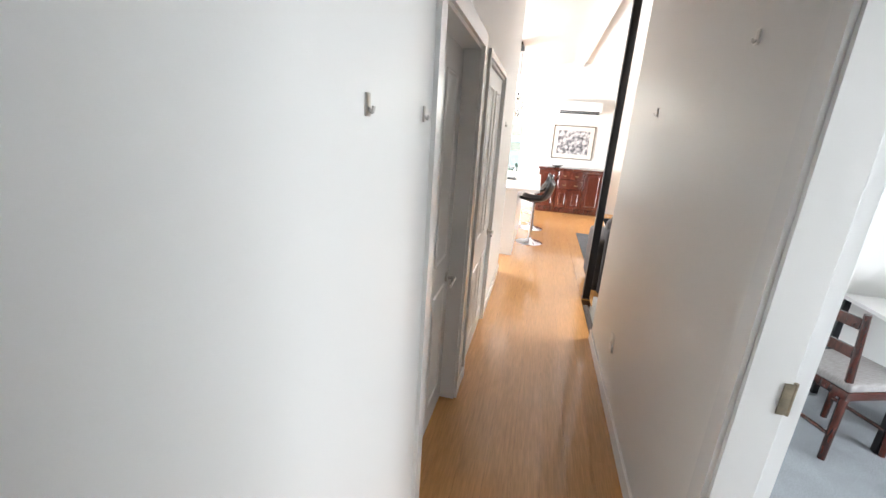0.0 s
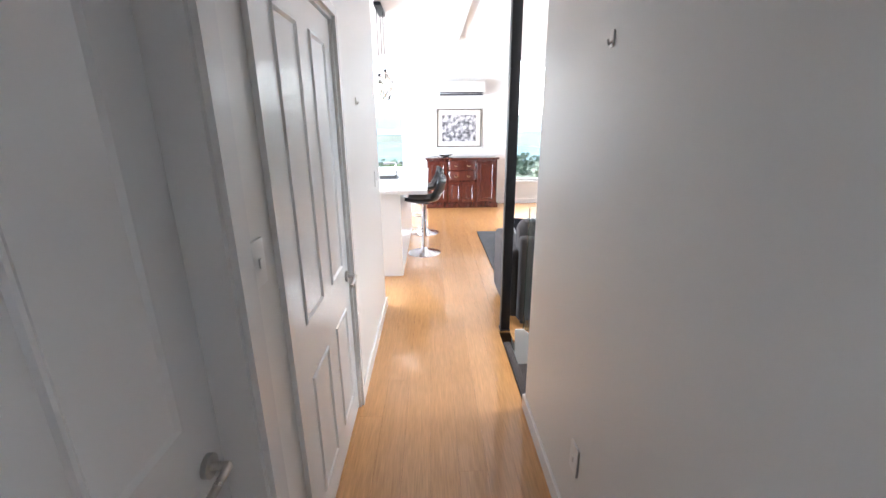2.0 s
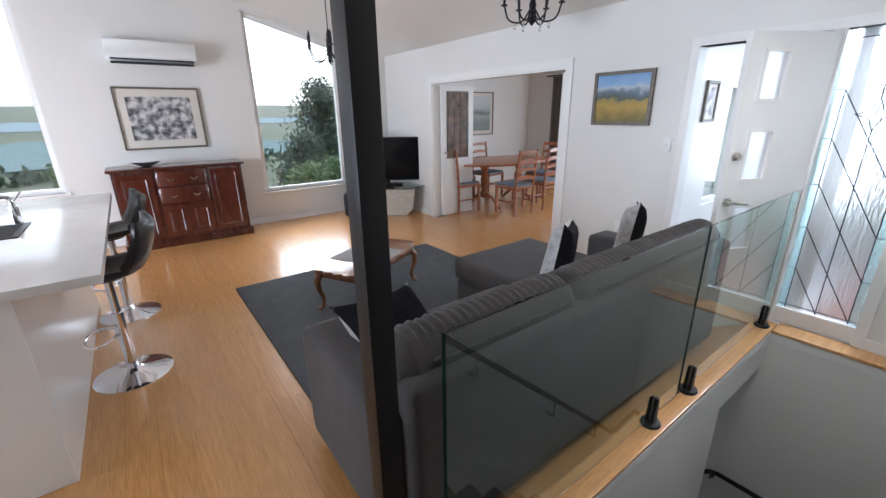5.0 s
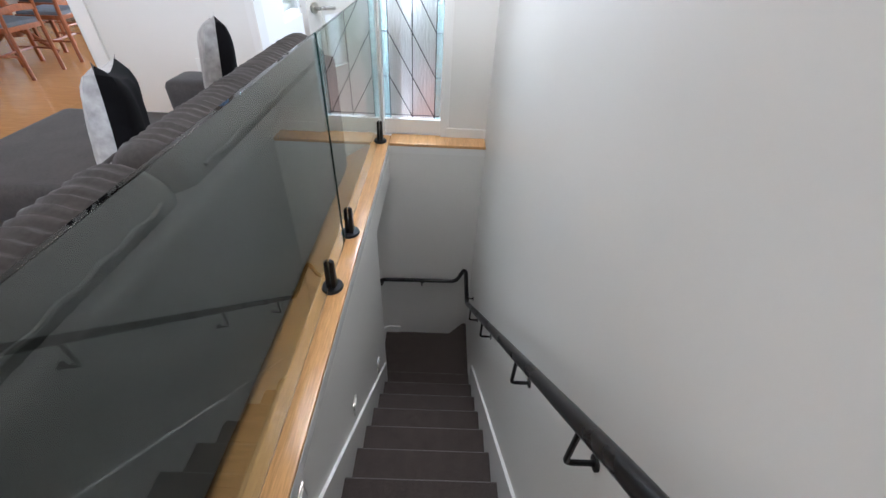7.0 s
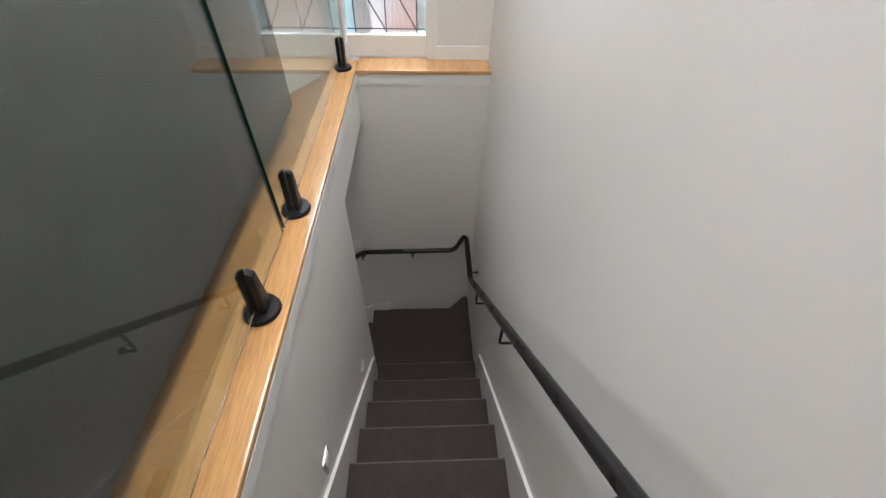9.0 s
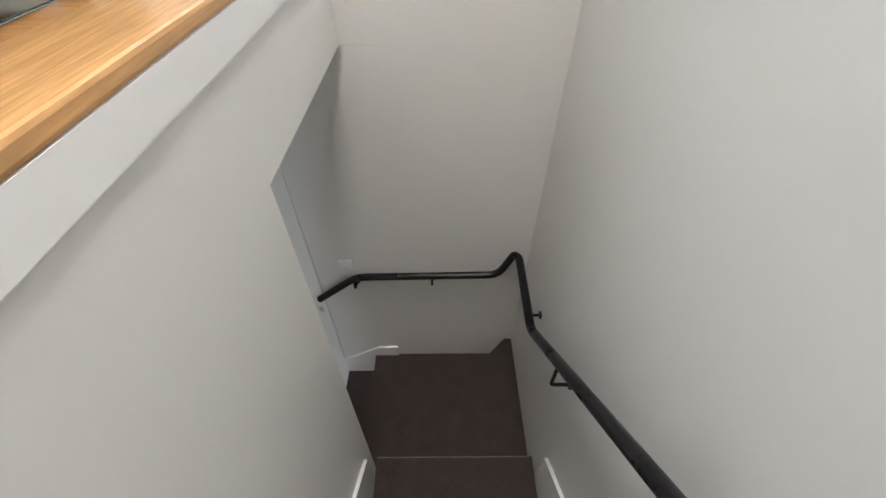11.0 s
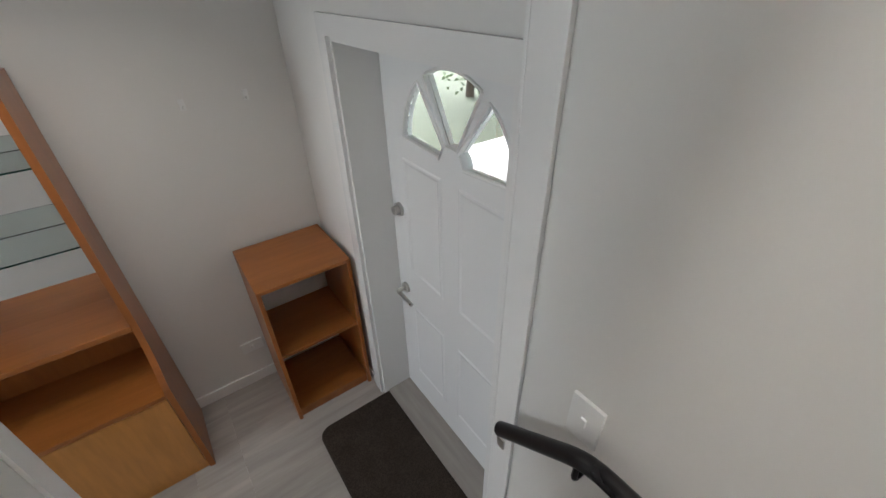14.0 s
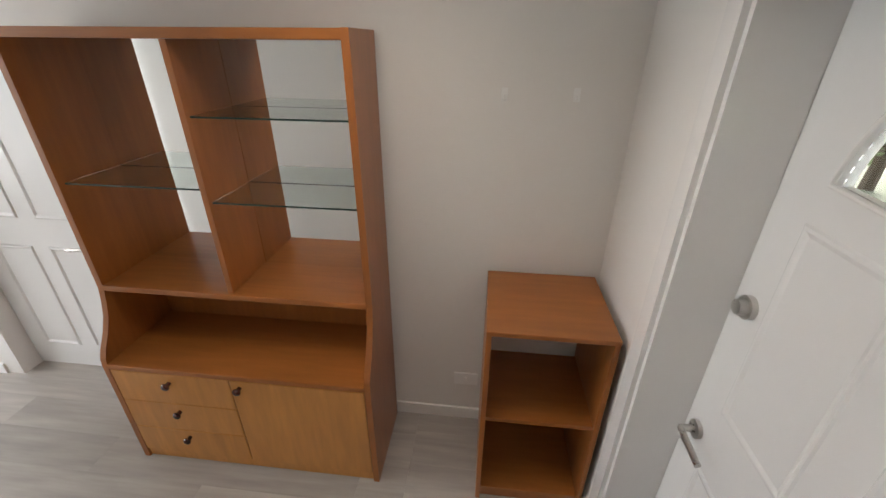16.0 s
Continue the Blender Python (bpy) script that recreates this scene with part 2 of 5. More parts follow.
def prism(bm, outline, axis, a, b):
    """An outline in the plane across an axis, drawn out from a to b along it."""
    def at(u, v, w):
        return {"x": (w, u, v), "y": (u, w, v), "z": (u, v, w)}[axis]
    lo = [bm.verts.new(at(u, v, a)) for u, v in outline]
    hi = [bm.verts.new(at(u, v, b)) for u, v in outline]
    bm.faces.new(lo)
    bm.faces.new(hi)
    for i in range(len(outline)):
        j = (i + 1) % len(outline)
        bm.faces.new((lo[i], lo[j], hi[j], hi[i]))
    bmesh.ops.recalc_face_normals(bm, faces=bm.faces[:])
    return bm


def tube(bm, points, r, n=12):
    """A round bar through points, mitred at the bends."""
    pts = [Vector(p) for p in points]
    rings = []
    side = None
    for i, p in enumerate(pts):
        d = (pts[min(i + 1, len(pts) - 1)] - pts[max(i - 1, 0)]).normalized()
        side = side - d * side.dot(d) if side else d.cross(Vector((0.31, 0.2, 0.93)))
        side = side.normalized()
        up = d.cross(side)
        rings.append([bm.verts.new(p + (side * math.cos(2 * math.pi * k / n) + up * math.sin(2 * math.pi * k / n)) * r) for k in range(n)])
    for a, b in zip(rings, rings[1:]):
        for k in range(n):
            bm.faces.new((a[k], a[(k + 1) % n], b[(k + 1) % n], b[k]))
    bm.faces.new(rings[0])
    bm.faces.new(rings[-1])
    bmesh.ops.recalc_face_normals(bm, faces=bm.faces[:])
    return bm


def rounded_path(points, r=0.05, steps=6):
    """Points with the corners replaced by arcs."""
    pts = [Vector(p) for p in points]
    out = [pts[0]]
    for a, b, c in zip(pts, pts[1:], pts[2:]):
        e1, e2 = (a - b), (c - b)
        k = min(r, e1.length * 0.45, e2.length * 0.45)
        p, q = b + e1.normalized() * k, b + e2.normalized() * k
        for i in range(steps + 1):
            t = i / steps
            out.append(p * (1 - t) ** 2 + b * 2 * t * (1 - t) + q * t ** 2)
    return out + [pts[-1]]


def pillow(bm, w, h, d, nu=14, nv=14, at=(0, 0, 0), pinch=0.12, crease=0.0, seed=1):
    """A stuffed cushion, w by h, d thick, in the xz plane."""
    rnd = random.Random(seed)
    ph = rnd.uniform(0, 6)
    grid = []
    for s in (1, -1):
        rows = []
        for j in range(nv + 1):
            v = -1 + 2 * j / nv
            row = []
            for i in range(nu + 1):
                u = -1 + 2 * i / nu
                k = max(0.0, (1 - u ** 4) * (1 - v ** 4)) ** 0.5
                x = u * w / 2 * (1 - pinch * (1 - v * v) * abs(u) ** 3)
                z = v * h / 2 * (1 - pinch * (1 - u * u) * abs(v) ** 3)
                y = s * d / 2 * k + crease * k * math.sin(9 * u + 5 * v + ph)
                row.append(bm.verts.new((at[0] + x, at[1] + y, at[2] + z)))
            rows.append(row)
        grid.append(rows)
    for s, rows in zip((1, -1), grid):
        for j in range(nv):
            for i in range(nu):
                q = (rows[j][i], rows[j + 1][i], rows[j + 1][i + 1], rows[j][i + 1])
                bm.faces.new(q if s > 0 else tuple(reversed(q)))
    bmesh.ops.remove_doubles(bm, verts=bm.verts[:], dist=0.0004)
    return bm


def soft_box(bm, x0, x1, y0, y1, z0, z1, r=0.05, seg=4):
    """An upholstered block with well rounded edges."""
    b2 = boxes((x0, x1, y0, y1, z0, z1), bevel=r, segments=seg)
    me = bpy.data.meshes.new("block")
    b2.to_mesh(me)
    b2.free()
    bm.from_mesh(me)
    bpy.data.meshes.remove(me)
    return bm


def solid(name, bm, material, smooth=False):
    me = bpy.data.meshes.new(name)
    bm.to_mesh(me)
    bm.free()
    me.materials.append(material)
    if smooth:
        for p in me.polygons:
            p.use_smooth = True
        me.set_sharp_from_angle(angle=radians(40))
    return new(name, me)


def part(name, bm, material, parent, label="", smooth=True):
    ob = solid(name, bm, material, smooth)
    ob.parent = parent
    if label:
        ob["label"] = label
    return ob


def structure(name, bm, material, label="", smooth=False):
    return tagged(solid(name, bm, material, smooth), label=label, kind="structure")


def thing(name, m, label, category, group=""):
    ob = new(name)
    ob.empty_display_size = 0.1
    ob.matrix_world = m
    return tagged(ob, label=label, category=category, group=group)


def piece(name, mesh, parent, m):
    ob = new(name, mesh)
    ob.parent = parent
    ob.matrix_basis = m
    return ob


def mesh_of(name, bm, material):
    me = bpy.data.meshes.new(name)
    bm.to_mesh(me)
    bm.free()
    me.materials.append(material)
    return me


def rect_wall(name, axis, face0, face1, u0, u1, z0, tops, holes, material=None, label=""):
    """A wall between face0 and face1 of an axis, from u0 to u1; tops(u) gives its height; holes are (u0, u1, z0, z1), or a pair of z1 for a sloping head."""
    bm = bmesh.new()
    cuts = sorted({u0, u1, *[h[0] for h in holes], *[h[1] for h in holes], *[b for b in (1.19,) if axis == "y" and u0 < b < u1]})
    for a, b in zip(cuts, cuts[1:]):
        spans = sorted((h[2], h[3]) for h in holes if h[0] <= a + 1e-6 and h[1] >= b - 1e-6)
        lo, lob = z0, z0
        for s, e in spans + [(None, None)]:
            if s is None:
                if tops(a) > lo:
                    prism(bm, [(a, lo), (b, lob), (b, tops(b)), (a, tops(a))], axis, face0, face1)
            else:
                if s > lo:
                    prism(bm, [(a, lo), (b, lob), (b, s), (a, s)], axis, face0, face1)
                lo, lob = e if isinstance(e, tuple) else (e, e)
    bmesh.ops.remove_doubles(bm, verts=bm.verts[:], dist=0.0005)
    return structure(name, bm, material or M_WALL, label)


# ---- setting: upper floor ----
RIDGE_X, RIDGE_Z, PITCH = 1.19, 3.12, 0.235


def roof(x):
    return RIDGE_Z - PITCH * abs(x - RIDGE_X)


LX, RX = 0.28, 1.21        # corridor wall faces
EX = 4.393                 # living room east wall face
NY = 9.706                 # far wall face
SY, WY = 3.386, 4.13       # stairwell wall faces
EXL = 4.245                # lower stair end wall
AX0, AX1 = 1.62, 2.42      # door A opening
BX0, BX1 = 2.80, 3.66      # door B opening

rect_wall("wall_corridor_left", "x", 0.16, LX, -1.6, 4.787, 0, lambda u: roof(LX), [(1.46, 2.28, 0, 2.0), (2.535, 3.45, 0, 2.0)], label="white painted corridor wall with two doorways")
rect_wall("wall_corridor_right", "x", RX, RX + 0.1, -1.6, SY, 0, lambda u: roof(RX), [(0.42, 1.22, 0, 2.0)], label="white painted corridor wall with a doorway")
rect_wall("wall_corridor_back", "y", -1.7, -1.6, 0.16, 4.5, 0, roof, [], label="plain white wall")
rect_wall("wall_stair", "y", SY - 0.1, SY, RX + 0.1, 4.51, FZ, roof, [], label="tall white painted stairwell wall")
rect_wall("wall_far", "y", NY, NY + 0.14, -3.5, EX + 0.12, 0, roof, [(-0.62, 0.19, 0.70, (2.62, 2.80)), (2.33, 3.58, 0.45, (2.78, 2.46))], label="white gable wall with two tall windows")
rect_wall("wall_east", "x", EX, EX + 0.12, SY, NY, -0.1, lambda u: roof(EX), [(3.74, 5.0, 0.0, 1.95), (6.17, 8.42, -0.1, 1.91)], label="white wall with entry door and dining opening")
rect_wall("wall_kitchen", "x", -3.5, -3.4, -1.6, NY, 0, lambda u: roof(-3.4), [(5.0, 8.0, 0.1, 2.0)], label="white kitchen wall with a window")
rect_wall("wall_kitchen_south", "y", 1.0, 1.1, -3.4, 0.16, 0, roof, [], label="plain white wall behind the kitchen")
rect_wall("wall_study_east", "x", 4.4, 4.5, -1.6, SY - 0.1, 0, lambda u: roof(4.4), [(-0.1, 1.4, 0.85, 1.95)], label="white study wall with a window")
rect_wall("wall_dining_east", "x", 8.4, 8.5, 5.2, 10.3, 0, lambda u: 2.36, [(5.6, 7.6, 0.3, 2.1)], label="cream dining room wall with a window")
rect_wall("wall_dining_south", "y", 5.2, 5.3, EX + 0.12, 8.5, 0, lambda u: 2.36, [], label="plain dining room wall")
rect_wall("wall_dining_north", "y", 10.2, 10.3, EX + 0.12, 8.5, 0, lambda u: 2.36, [], label="cream dining room wall")
rect_wall("wall_dining_return", "x", EX + 0.12, EX + 0.22, NY + 0.14, 10.2, 0, lambda u: 2.36, [], label="plain dining room wall")
rect_wall("wall_porch_north", "y", 5.10, 5.2, EX + 0.12, 7.0, -0.1, lambda u: 2.36, [(5.25, 5.75, 0.6, 1.75)], label="white porch wall with a narrow window")
rect_wall("wall_porch_south", "y", 4.05, 4.13, EX + 0.12, 7.0, -0.1, lambda u: 2.36, [(4.56, 6.9, 0.05, 2.2)], label="porch wall, mostly glazed")
rect_wall("wall_porch_east", "x", 6.9, 7.0, 4.13, 5.10, -0.1, lambda u: 2.36, [(4.25, 4.98, 0.5, 2.1)], label="white porch wall with a window")

bm = bmesh.new()
for x0, x1, y0, y1 in ((-3.5, RIDGE_X, -1.7, NY + 0.14), (RIDGE_X, EX + 0.12, -1.7, NY + 0.14)):
    prism(bm, [(x0, roof(x0)), (x1, roof(x1)), (x1, roof(x1) + 0.15), (x0, roof(x0) + 0.15)], "y", y0, y1)
tagged(solid("ceiling", bm, M_CEIL), label="white sloping ceiling meeting at a ridge", kind="structure")
structure("ceiling_side_rooms", boxes((EX + 0.12, 8.5, 4.05, 10.3, 2.36, 2.46)), M_CEIL, "flat white ceiling")
structure("ridge_beam_trim", boxes((RIDGE_X - 0.06, RIDGE_X + 0.06, -1.6, NY, RIDGE_Z - 0.10, RIDGE_Z - 0.002), bevel=0.004), M_CEIL, "white boxed ridge beam")

# floors: a dark base with boards laid on it
structure("floor_base", boxes((-3.5, RX, -1.7, SY, -0.30, -0.012), (-3.5, 1.255, SY, WY, -0.30, -0.012), (-3.5, EX + 0.1, WY + 0.16, NY + 0.14, -0.29, -0.012), (EX + 0.1, 8.5, 5.2, 10.3, -0.30, -0.012), (EX + 0.0, 7.0, 4.05, 5.2, -0.28, -0.03)), M_SUBFLOOR, "timber floor base")
structure("floor_study", boxes((RX, 4.5, -1.7, SY - 0.1, -0.30, 0.0)), M_STUDY, "grey study carpet")
structure("floor_porch", boxes((EX + 0.125, 6.9, 4.13, 5.10, -0.03, -0.005)), M_STUDY, "grey porch floor")
# ---- stairs and stairwell ----
RISE, GO, X0 = 0.186, 0.226, 3.513 - 2.26
structure("wall_stair_left", boxes((1.30, 3.50, WY, WY + 0.11, FZ, -0.0125), (3.50, EXL, WY, WY + 0.11, -0.294, -0.0125)), M_WALL, "white painted stairwell wall below the floor edge")
structure("wall_stair_end", boxes((EXL, EX + 0.1, SY, WY + 0.11, -0.294, -0.0125), (EXL, EX + 0.1, SY, 4.515, FZ, -0.2945)), M_WALL, "white painted wall at the foot of the stairs")
structure("ceiling_lower", boxes((-1.0, 3.50, WY + 0.11, 6.2, -0.30, -0.294), (3.50, 4.6, WY + 0.11, 6.2, -0.30, -0.294)), M_CEIL, "flat white lower ceiling")

structure("wall_stair_return", boxes((1.30, 3.5, WY + 0.1105, 4.437, FZ, -0.3005), (3.5002, 3.571, 4.385, 4.437, FZ, -0.3005)), M_WALL, "white painted wall end beside the lowest steps")
structure("trim_wall_end", boxes((3.5712, 3.575, 4.415, 4.441, FZ, -0.3005), (3.54, 3.5712, 4.4372, 4.441, FZ, -0.3005)), M_TRIM, "white corner strip")
stair = thing("staircase", pose(0, 0, 0), "carpeted stairs, brownish grey, turning at the foot", "staircase")
stair["kind"] = "structure"
for k in range(1, 11):
    x0 = X0 + GO * (k - 1)
    o = [(x0 - 0.005, -RISE * k - 0.20), (x0 + GO, -RISE * k - 0.20), (x0 + GO + 0.012, -RISE * k - 0.03), (x0 + GO + 0.012, -RISE * k - 0.012), (x0 + GO + 0.002, -RISE * k), (x0 - 0.005, -RISE * k)]
    part("step", prism(bmesh.new(), o, "y", SY + 0.012, WY - 0.012), M_CARPET, stair)
part("step", boxes((RX + 0.005, X0 + 0.012, SY + 0.012, WY - 0.012, -0.24, 0.004), bevel=0.006), M_CARPET, stair)
ZA, ZB, ZC = -2.0, -2.17, -2.37
part("winder_step", prism(bmesh.new(), [(3.50, SY + 0.004), (EXL - 0.004, SY + 0.004), (EXL - 0.004, 3.43), (3.545, WY - 0.012), (3.50, WY - 0.012)], "z", FZ, ZA), M_CARPET, stair)
part("winder_step", prism(bmesh.new(), [(3.52, WY - 0.015), (EXL - 0.004, 3.41), (EXL - 0.004, 4.238), (3.52, 4.238)], "z", FZ, ZB), M_CARPET, stair)
part("step", boxes((3.56, EXL - 0.004, 4.225, 4.445, FZ, ZC), bevel=0.008), M_CARPET, stair)

slope = RISE / GO
for name, y0, y1 in (("baseboard_stair_left", WY - 0.014, WY), ("baseboard_stair_right", SY, SY + 0.014)):
    o = [(1.30, 0.10), (1.36, 0.10), (3.43, 0.10 - slope * 2.07), (3.43, -2.0), (1.30, -0.30)]
    structure(name, prism(bmesh.new(), o, "y", y0, y1), M_TRIM, "white sloping stair baseboard")
structure("baseboard_stair_foot", prism(bmesh.new(), [(4.09, -2.23), (4.09, -2.08), (4.21, -2.08), (4.40, -2.20), (4.445, -2.20), (4.445, FZ), (4.24, FZ), (4.24, -2.23)], "x", EXL - 0.014, EXL), M_TRIM, "white stepped baseboard")

# timber capping round the stairwell
structure("capping_stair", boxes((1.29, 4.375, WY - 0.006, WY + 0.15, -0.012, 0.012), bevel=0.006), M_OAK, "honey oak capping along the floor edge")
structure("capping_landing", boxes((EXL - 0.016, EX + 0.02, SY + 0.002, WY - 0.008, -0.012, 0.012), bevel=0.006), M_OAK, "honey oak ledge below the leadlight window")
structure("trim_stair_edge", boxes((EXL - 0.008, EXL, SY, WY, -0.07, -0.0125), (1.30, EXL - 0.008, WY - 0.006, WY, -0.07, -0.0125)), M_TRIM, "white strip under the capping")


def step_light(x, z):
    t = thing("step_light", pose(x, WY, z), "small white recessed step light on the stair wall", "step light", "stair step lights")
    part("plate", boxes((-0.036, 0.036, -0.008, 0.0, -0.05, 0.05), bevel=0.003), M_NICKEL, t)
    part("lens", boxes((-0.022, 0.022, -0.011, -0.006, -0.034, 0.034), bevel=0.002), M_PLASTIC, t)
    return t


step_light(2.505, -0.70)
step_light(3.16, -1.26)
step_light(1.85, -0.14)


def spigot(x):
    t = thing("glass_clamp", pose(x, WY + 0.065, 0.012), "black steel clamp holding the glass, on oak capping", "glass clamp", "balustrade clamps")
    bm = bmesh.new()
    lathe(bm, [(0.052, 0), (0.054, 0.004), (0.05, 0.014), (0.026, 0.017)], 24)
    part("base_plate", bm, M_BLACK, t)
    bm = boxes((-0.024, 0.024, -0.026, -0.008, 0.012, 0.15), (-0.024, 0.024, 0.008, 0.026, 0.012, 0.15), (-0.024, 0.024, -0.008, 0.008, 0.012, 0.035))
    for v in bm.verts:
        if v.co.z > 0.1:
            v.co.x *= 0.45
            v.co.z += 0.012 * (1 if abs(v.co.y) < 0.01 else 0)
    part("clamp_body", bevelled(bm, 0.004), M_BLACK, t)
    return t


for x in (1.62, 2.66, 3.075, 4.25):
    spigot(x)


def glass_panel(x0, x1):
    t = thing("glass_balustrade", pose((x0 + x1) / 2, WY + 0.065, 0.05), "frameless toughened glass balustrade panel in black clamps", "glass balustrade", "balustrade panels")
    w = (x1 - x0) / 2
    p = part("pane", boxes((-w, w, -0.006, 0.006, 0, 0.94), bevel=0.0015, segments=1), M_GLASSG, t)
    p.visible_shadow = False
    for s in (-1, 1):
        part("edge_strip", boxes((s * w - 0.0015, s * w + 0.0015, -0.0064, 0.0064, 0.0, 0.94)), M_EDGE, t, "dark green polished glass edge")
    return t


M_EDGE = mat("green_glass_edge", (0.008, 0.035, 0.028), 0.12, vary=0.1)
glass_panel(1.375, 2.925)
glass_panel(2.945, 4.375)

post = thing("steel_post", pose(1.258, 4.325, 0), "black square steel post from floor to ceiling", "post")
part("shaft", boxes((-0.034, 0.034, -0.034, 0.034, 0.008, 3.02), bevel=0.004), M_BLACK, post)
part("foot_plate", boxes((-0.04, 0.04, -0.04, 0.04, 0.0, 0.008)), M_BLACK, post)

rail = thing("stair_handrail", pose(0, 0, 0), "black round steel handrail bracketed to the stair walls", "handrail")
path = rounded_path([(1.40, SY + 0.065, 0.885), (1.62, SY + 0.065, 0.70), (3.80, SY + 0.065, -1.235), (4.17, SY + 0.065, -1.205), (4.192, SY + 0.085, -1.205), (4.19, 3.535, -1.345), (4.19, 4.235, -1.357), (4.19, 4.45, -1.53)], 0.05)
part("bar", tube(bmesh.new(), path, 0.0185, 14), M_BLACKGLOSS, rail)


def rail_bracket(p, wall, drop):
    """A bent rod from under the rail back to a small round plate on the wall."""
    p, w, low = Vector(p), Vector(wall), Vector((0, 0, -drop))
    bm = tube(bmesh.new(), rounded_path([p + Vector((0, 0, -0.012)), p + low, w + low], 0.016), 0.0065, 8)
    d = (w - p).normalized()
    cyl(bm, w + low - d * 0.006, w + low, 0.017, n=18)
    part("bracket", bm, M_BLACKGLOSS, rail)


for x, z, drop in ((1.72, 0.611, 0.145), (2.16, 0.221, 0.145), (2.905, -0.440, 0.145), (3.50, -0.968, 0.14), (3.90, -1.228, 0.05)):
    rail_bracket((x, SY + 0.065, z), (x, SY, z), drop)
for y, z in ((3.86, -1.351), (4.25, -1.372)):
    rail_bracket((4.19, y, z), (EXL, y, z), 0.075)

# ---- doors and windows, upper floor ----


def moulding_panel(bm, x0, x1, z0, z1, y, s=-1):
    """A raised rectangular moulding with sloping sides on a door face."""
    loops = []
    for inset, out in ((0.0, 0.0), (0.006, 0.007), (0.013, 0.0075), (0.024, 0.0)):
        yy = y + s * (out - 0.0004)
        loops.append([bm.verts.new(v) for v in ((x0 + inset, yy, z0 + inset), (x1 - inset, yy, z0 + inset), (x1 - inset, yy, z1 - inset), (x0 + inset, yy, z1 - inset))])
    for a, b in zip(loops, loops[1:]):
        for k in range(4):
            bm.faces.new((a[k], a[(k + 1) % 4], b[(k + 1) % 4], b[k]))


def lever_handle(parent, x, y, z, s=-1, way=-1):
    h = part("door_handle", cyl(bmesh.new(), (x, y, z), (x, y + s * 0.012, z), 0.027, n=24), M_NICKEL, parent, "brushed nickel lever handle")
    bm = cyl(bmesh.new(), (x, y + s * 0.01, z), (x, y + s * 0.05, z), 0.010, n=14)
    tube(bm, rounded_path([(x, y + s * 0.048, z), (x + way * 0.03, y + s * 0.05, z), (x + way * 0.115, y + s * 0.048, z - 0.008)], 0.02), 0.0095, 10)
    part("lever", bm, M_NICKEL, h)
    return h


def panel_door(name, m, width, height, label, handle_x, way, panels):
    d = tagged(new(name), label=label, kind="structure")
    d.matrix_world = m
    bm = boxes((0, width, 0, 0.038, 0.008, height), bevel=0.002, segments=1)
    for p in panels:
        moulding_panel(bm, *p, 0.0)
        moulding_panel(bm, *p, 0.038, 1)
    part("leaf", bm, M_DOOR, d, smooth=False)
    lever_handle(d, handle_x, 0.0, 0.82, -1, way)
    return d


def four_panels(w, h):
    s = w * 0.5
    a, b, c, e = 0.11, s - 0.045, s + 0.045, w - 0.11
    return [(a, b, 0.95, h - 0.12), (c, e, 0.95, h - 0.12), (a, b, 0.16, 0.80), (c, e, 0.16, 0.80)]


def architrave(name, axis, face, u0, u1, h, out, z0=0.0, w=0.065, t=0.016):
    """Flat casing round an opening on one wall face."""
    a, b = sorted((face, face + out * t))
    rows = [(u0 - w, u0 + 0.004, z0, h + w), (u1 - 0.004, u1 + w, z0, h + w), (u0 + 0.004, u1 - 0.004, h - 0.004, h + w)]
    bm = bmesh.new()
    for u, v, lo, hi in rows:
        if axis == "x":
            box(bm, a, b, u, v, lo, hi)
        else:
            box(bm, u, v, a, b, lo, hi)
    return structure(name, bm, M_TRIM, "white door casing")


def lining(name, axis, f0, f1, u0, u1, h, z0=0.0, t=0.02):
    bm = bmesh.new()
    for u, v, lo, hi in ((u0, u0 + t, z0, h), (u1 - t, u1, z0, h), (u0 + t, u1 - t, h - t, h)):
        if axis == "x":
            box(bm, f0, f1, u, v, lo, hi)
        else:
            box(bm, u, v, f0, f1, lo, hi)
    return structure(name, bm, M_TRIM, "white door lining")


# leaves face the corridor: local x runs along +y of the world, local -y points to +x
panel_door("door_1", pose(0.195, 1.481, 0, 0, 0, 90), 0.778, 1.975, "white four-panel corridor door, closed, deep in its frame", 0.712, -1, four_panels(0.778, 1.975))
d2 = panel_door("door_2", pose(0.268, 2.557, 0, 0, 0, 90), 0.871, 1.975, "white four-panel corridor door, closed", 0.815, -1, [(0.163, 0.393, 0.885, 1.875), (0.533, 0.753, 0.885, 1.875), (0.163, 0.393, 0.16, 0.68), (0.533, 0.753, 0.16, 0.68)])
for z in (0.22, 0.94, 1.78):
    part("hinge", cyl(bmesh.new(), (-0.002, -0.004, z - 0.045), (-0.002, -0.004, z + 0.045), 0.0065, n=12), M_WORN, d2, "worn metal hinge knuckle")
lining("trim_door_1", "x", 0.158, LX + 0.001, 1.46, 2.28, 2.0)
lining("trim_door_2", "x", 0.158, LX + 0.001, 2.535, 3.45, 2.0)
architrave("trim_casing_1", "x", LX, 1.46, 2.28, 2.0, 1)
architrave("trim_casing_2", "x", LX, 2.535, 3.45, 2.0, 1, w=0.032)
lining("trim_door_3", "x", RX - 0.001, RX + 0.101, 0.42, 1.22, 2.0)
architrave("trim_casing_3", "x", RX, 0.42, 1.22, 2.0, -1)
d3 = panel_door("door_3", pose(1.364, 1.222, 0, 0, 0, 87), 0.776, 1.975, "white study door folded back against the wall", 0.71, -1, four_panels(0.776, 1.975))
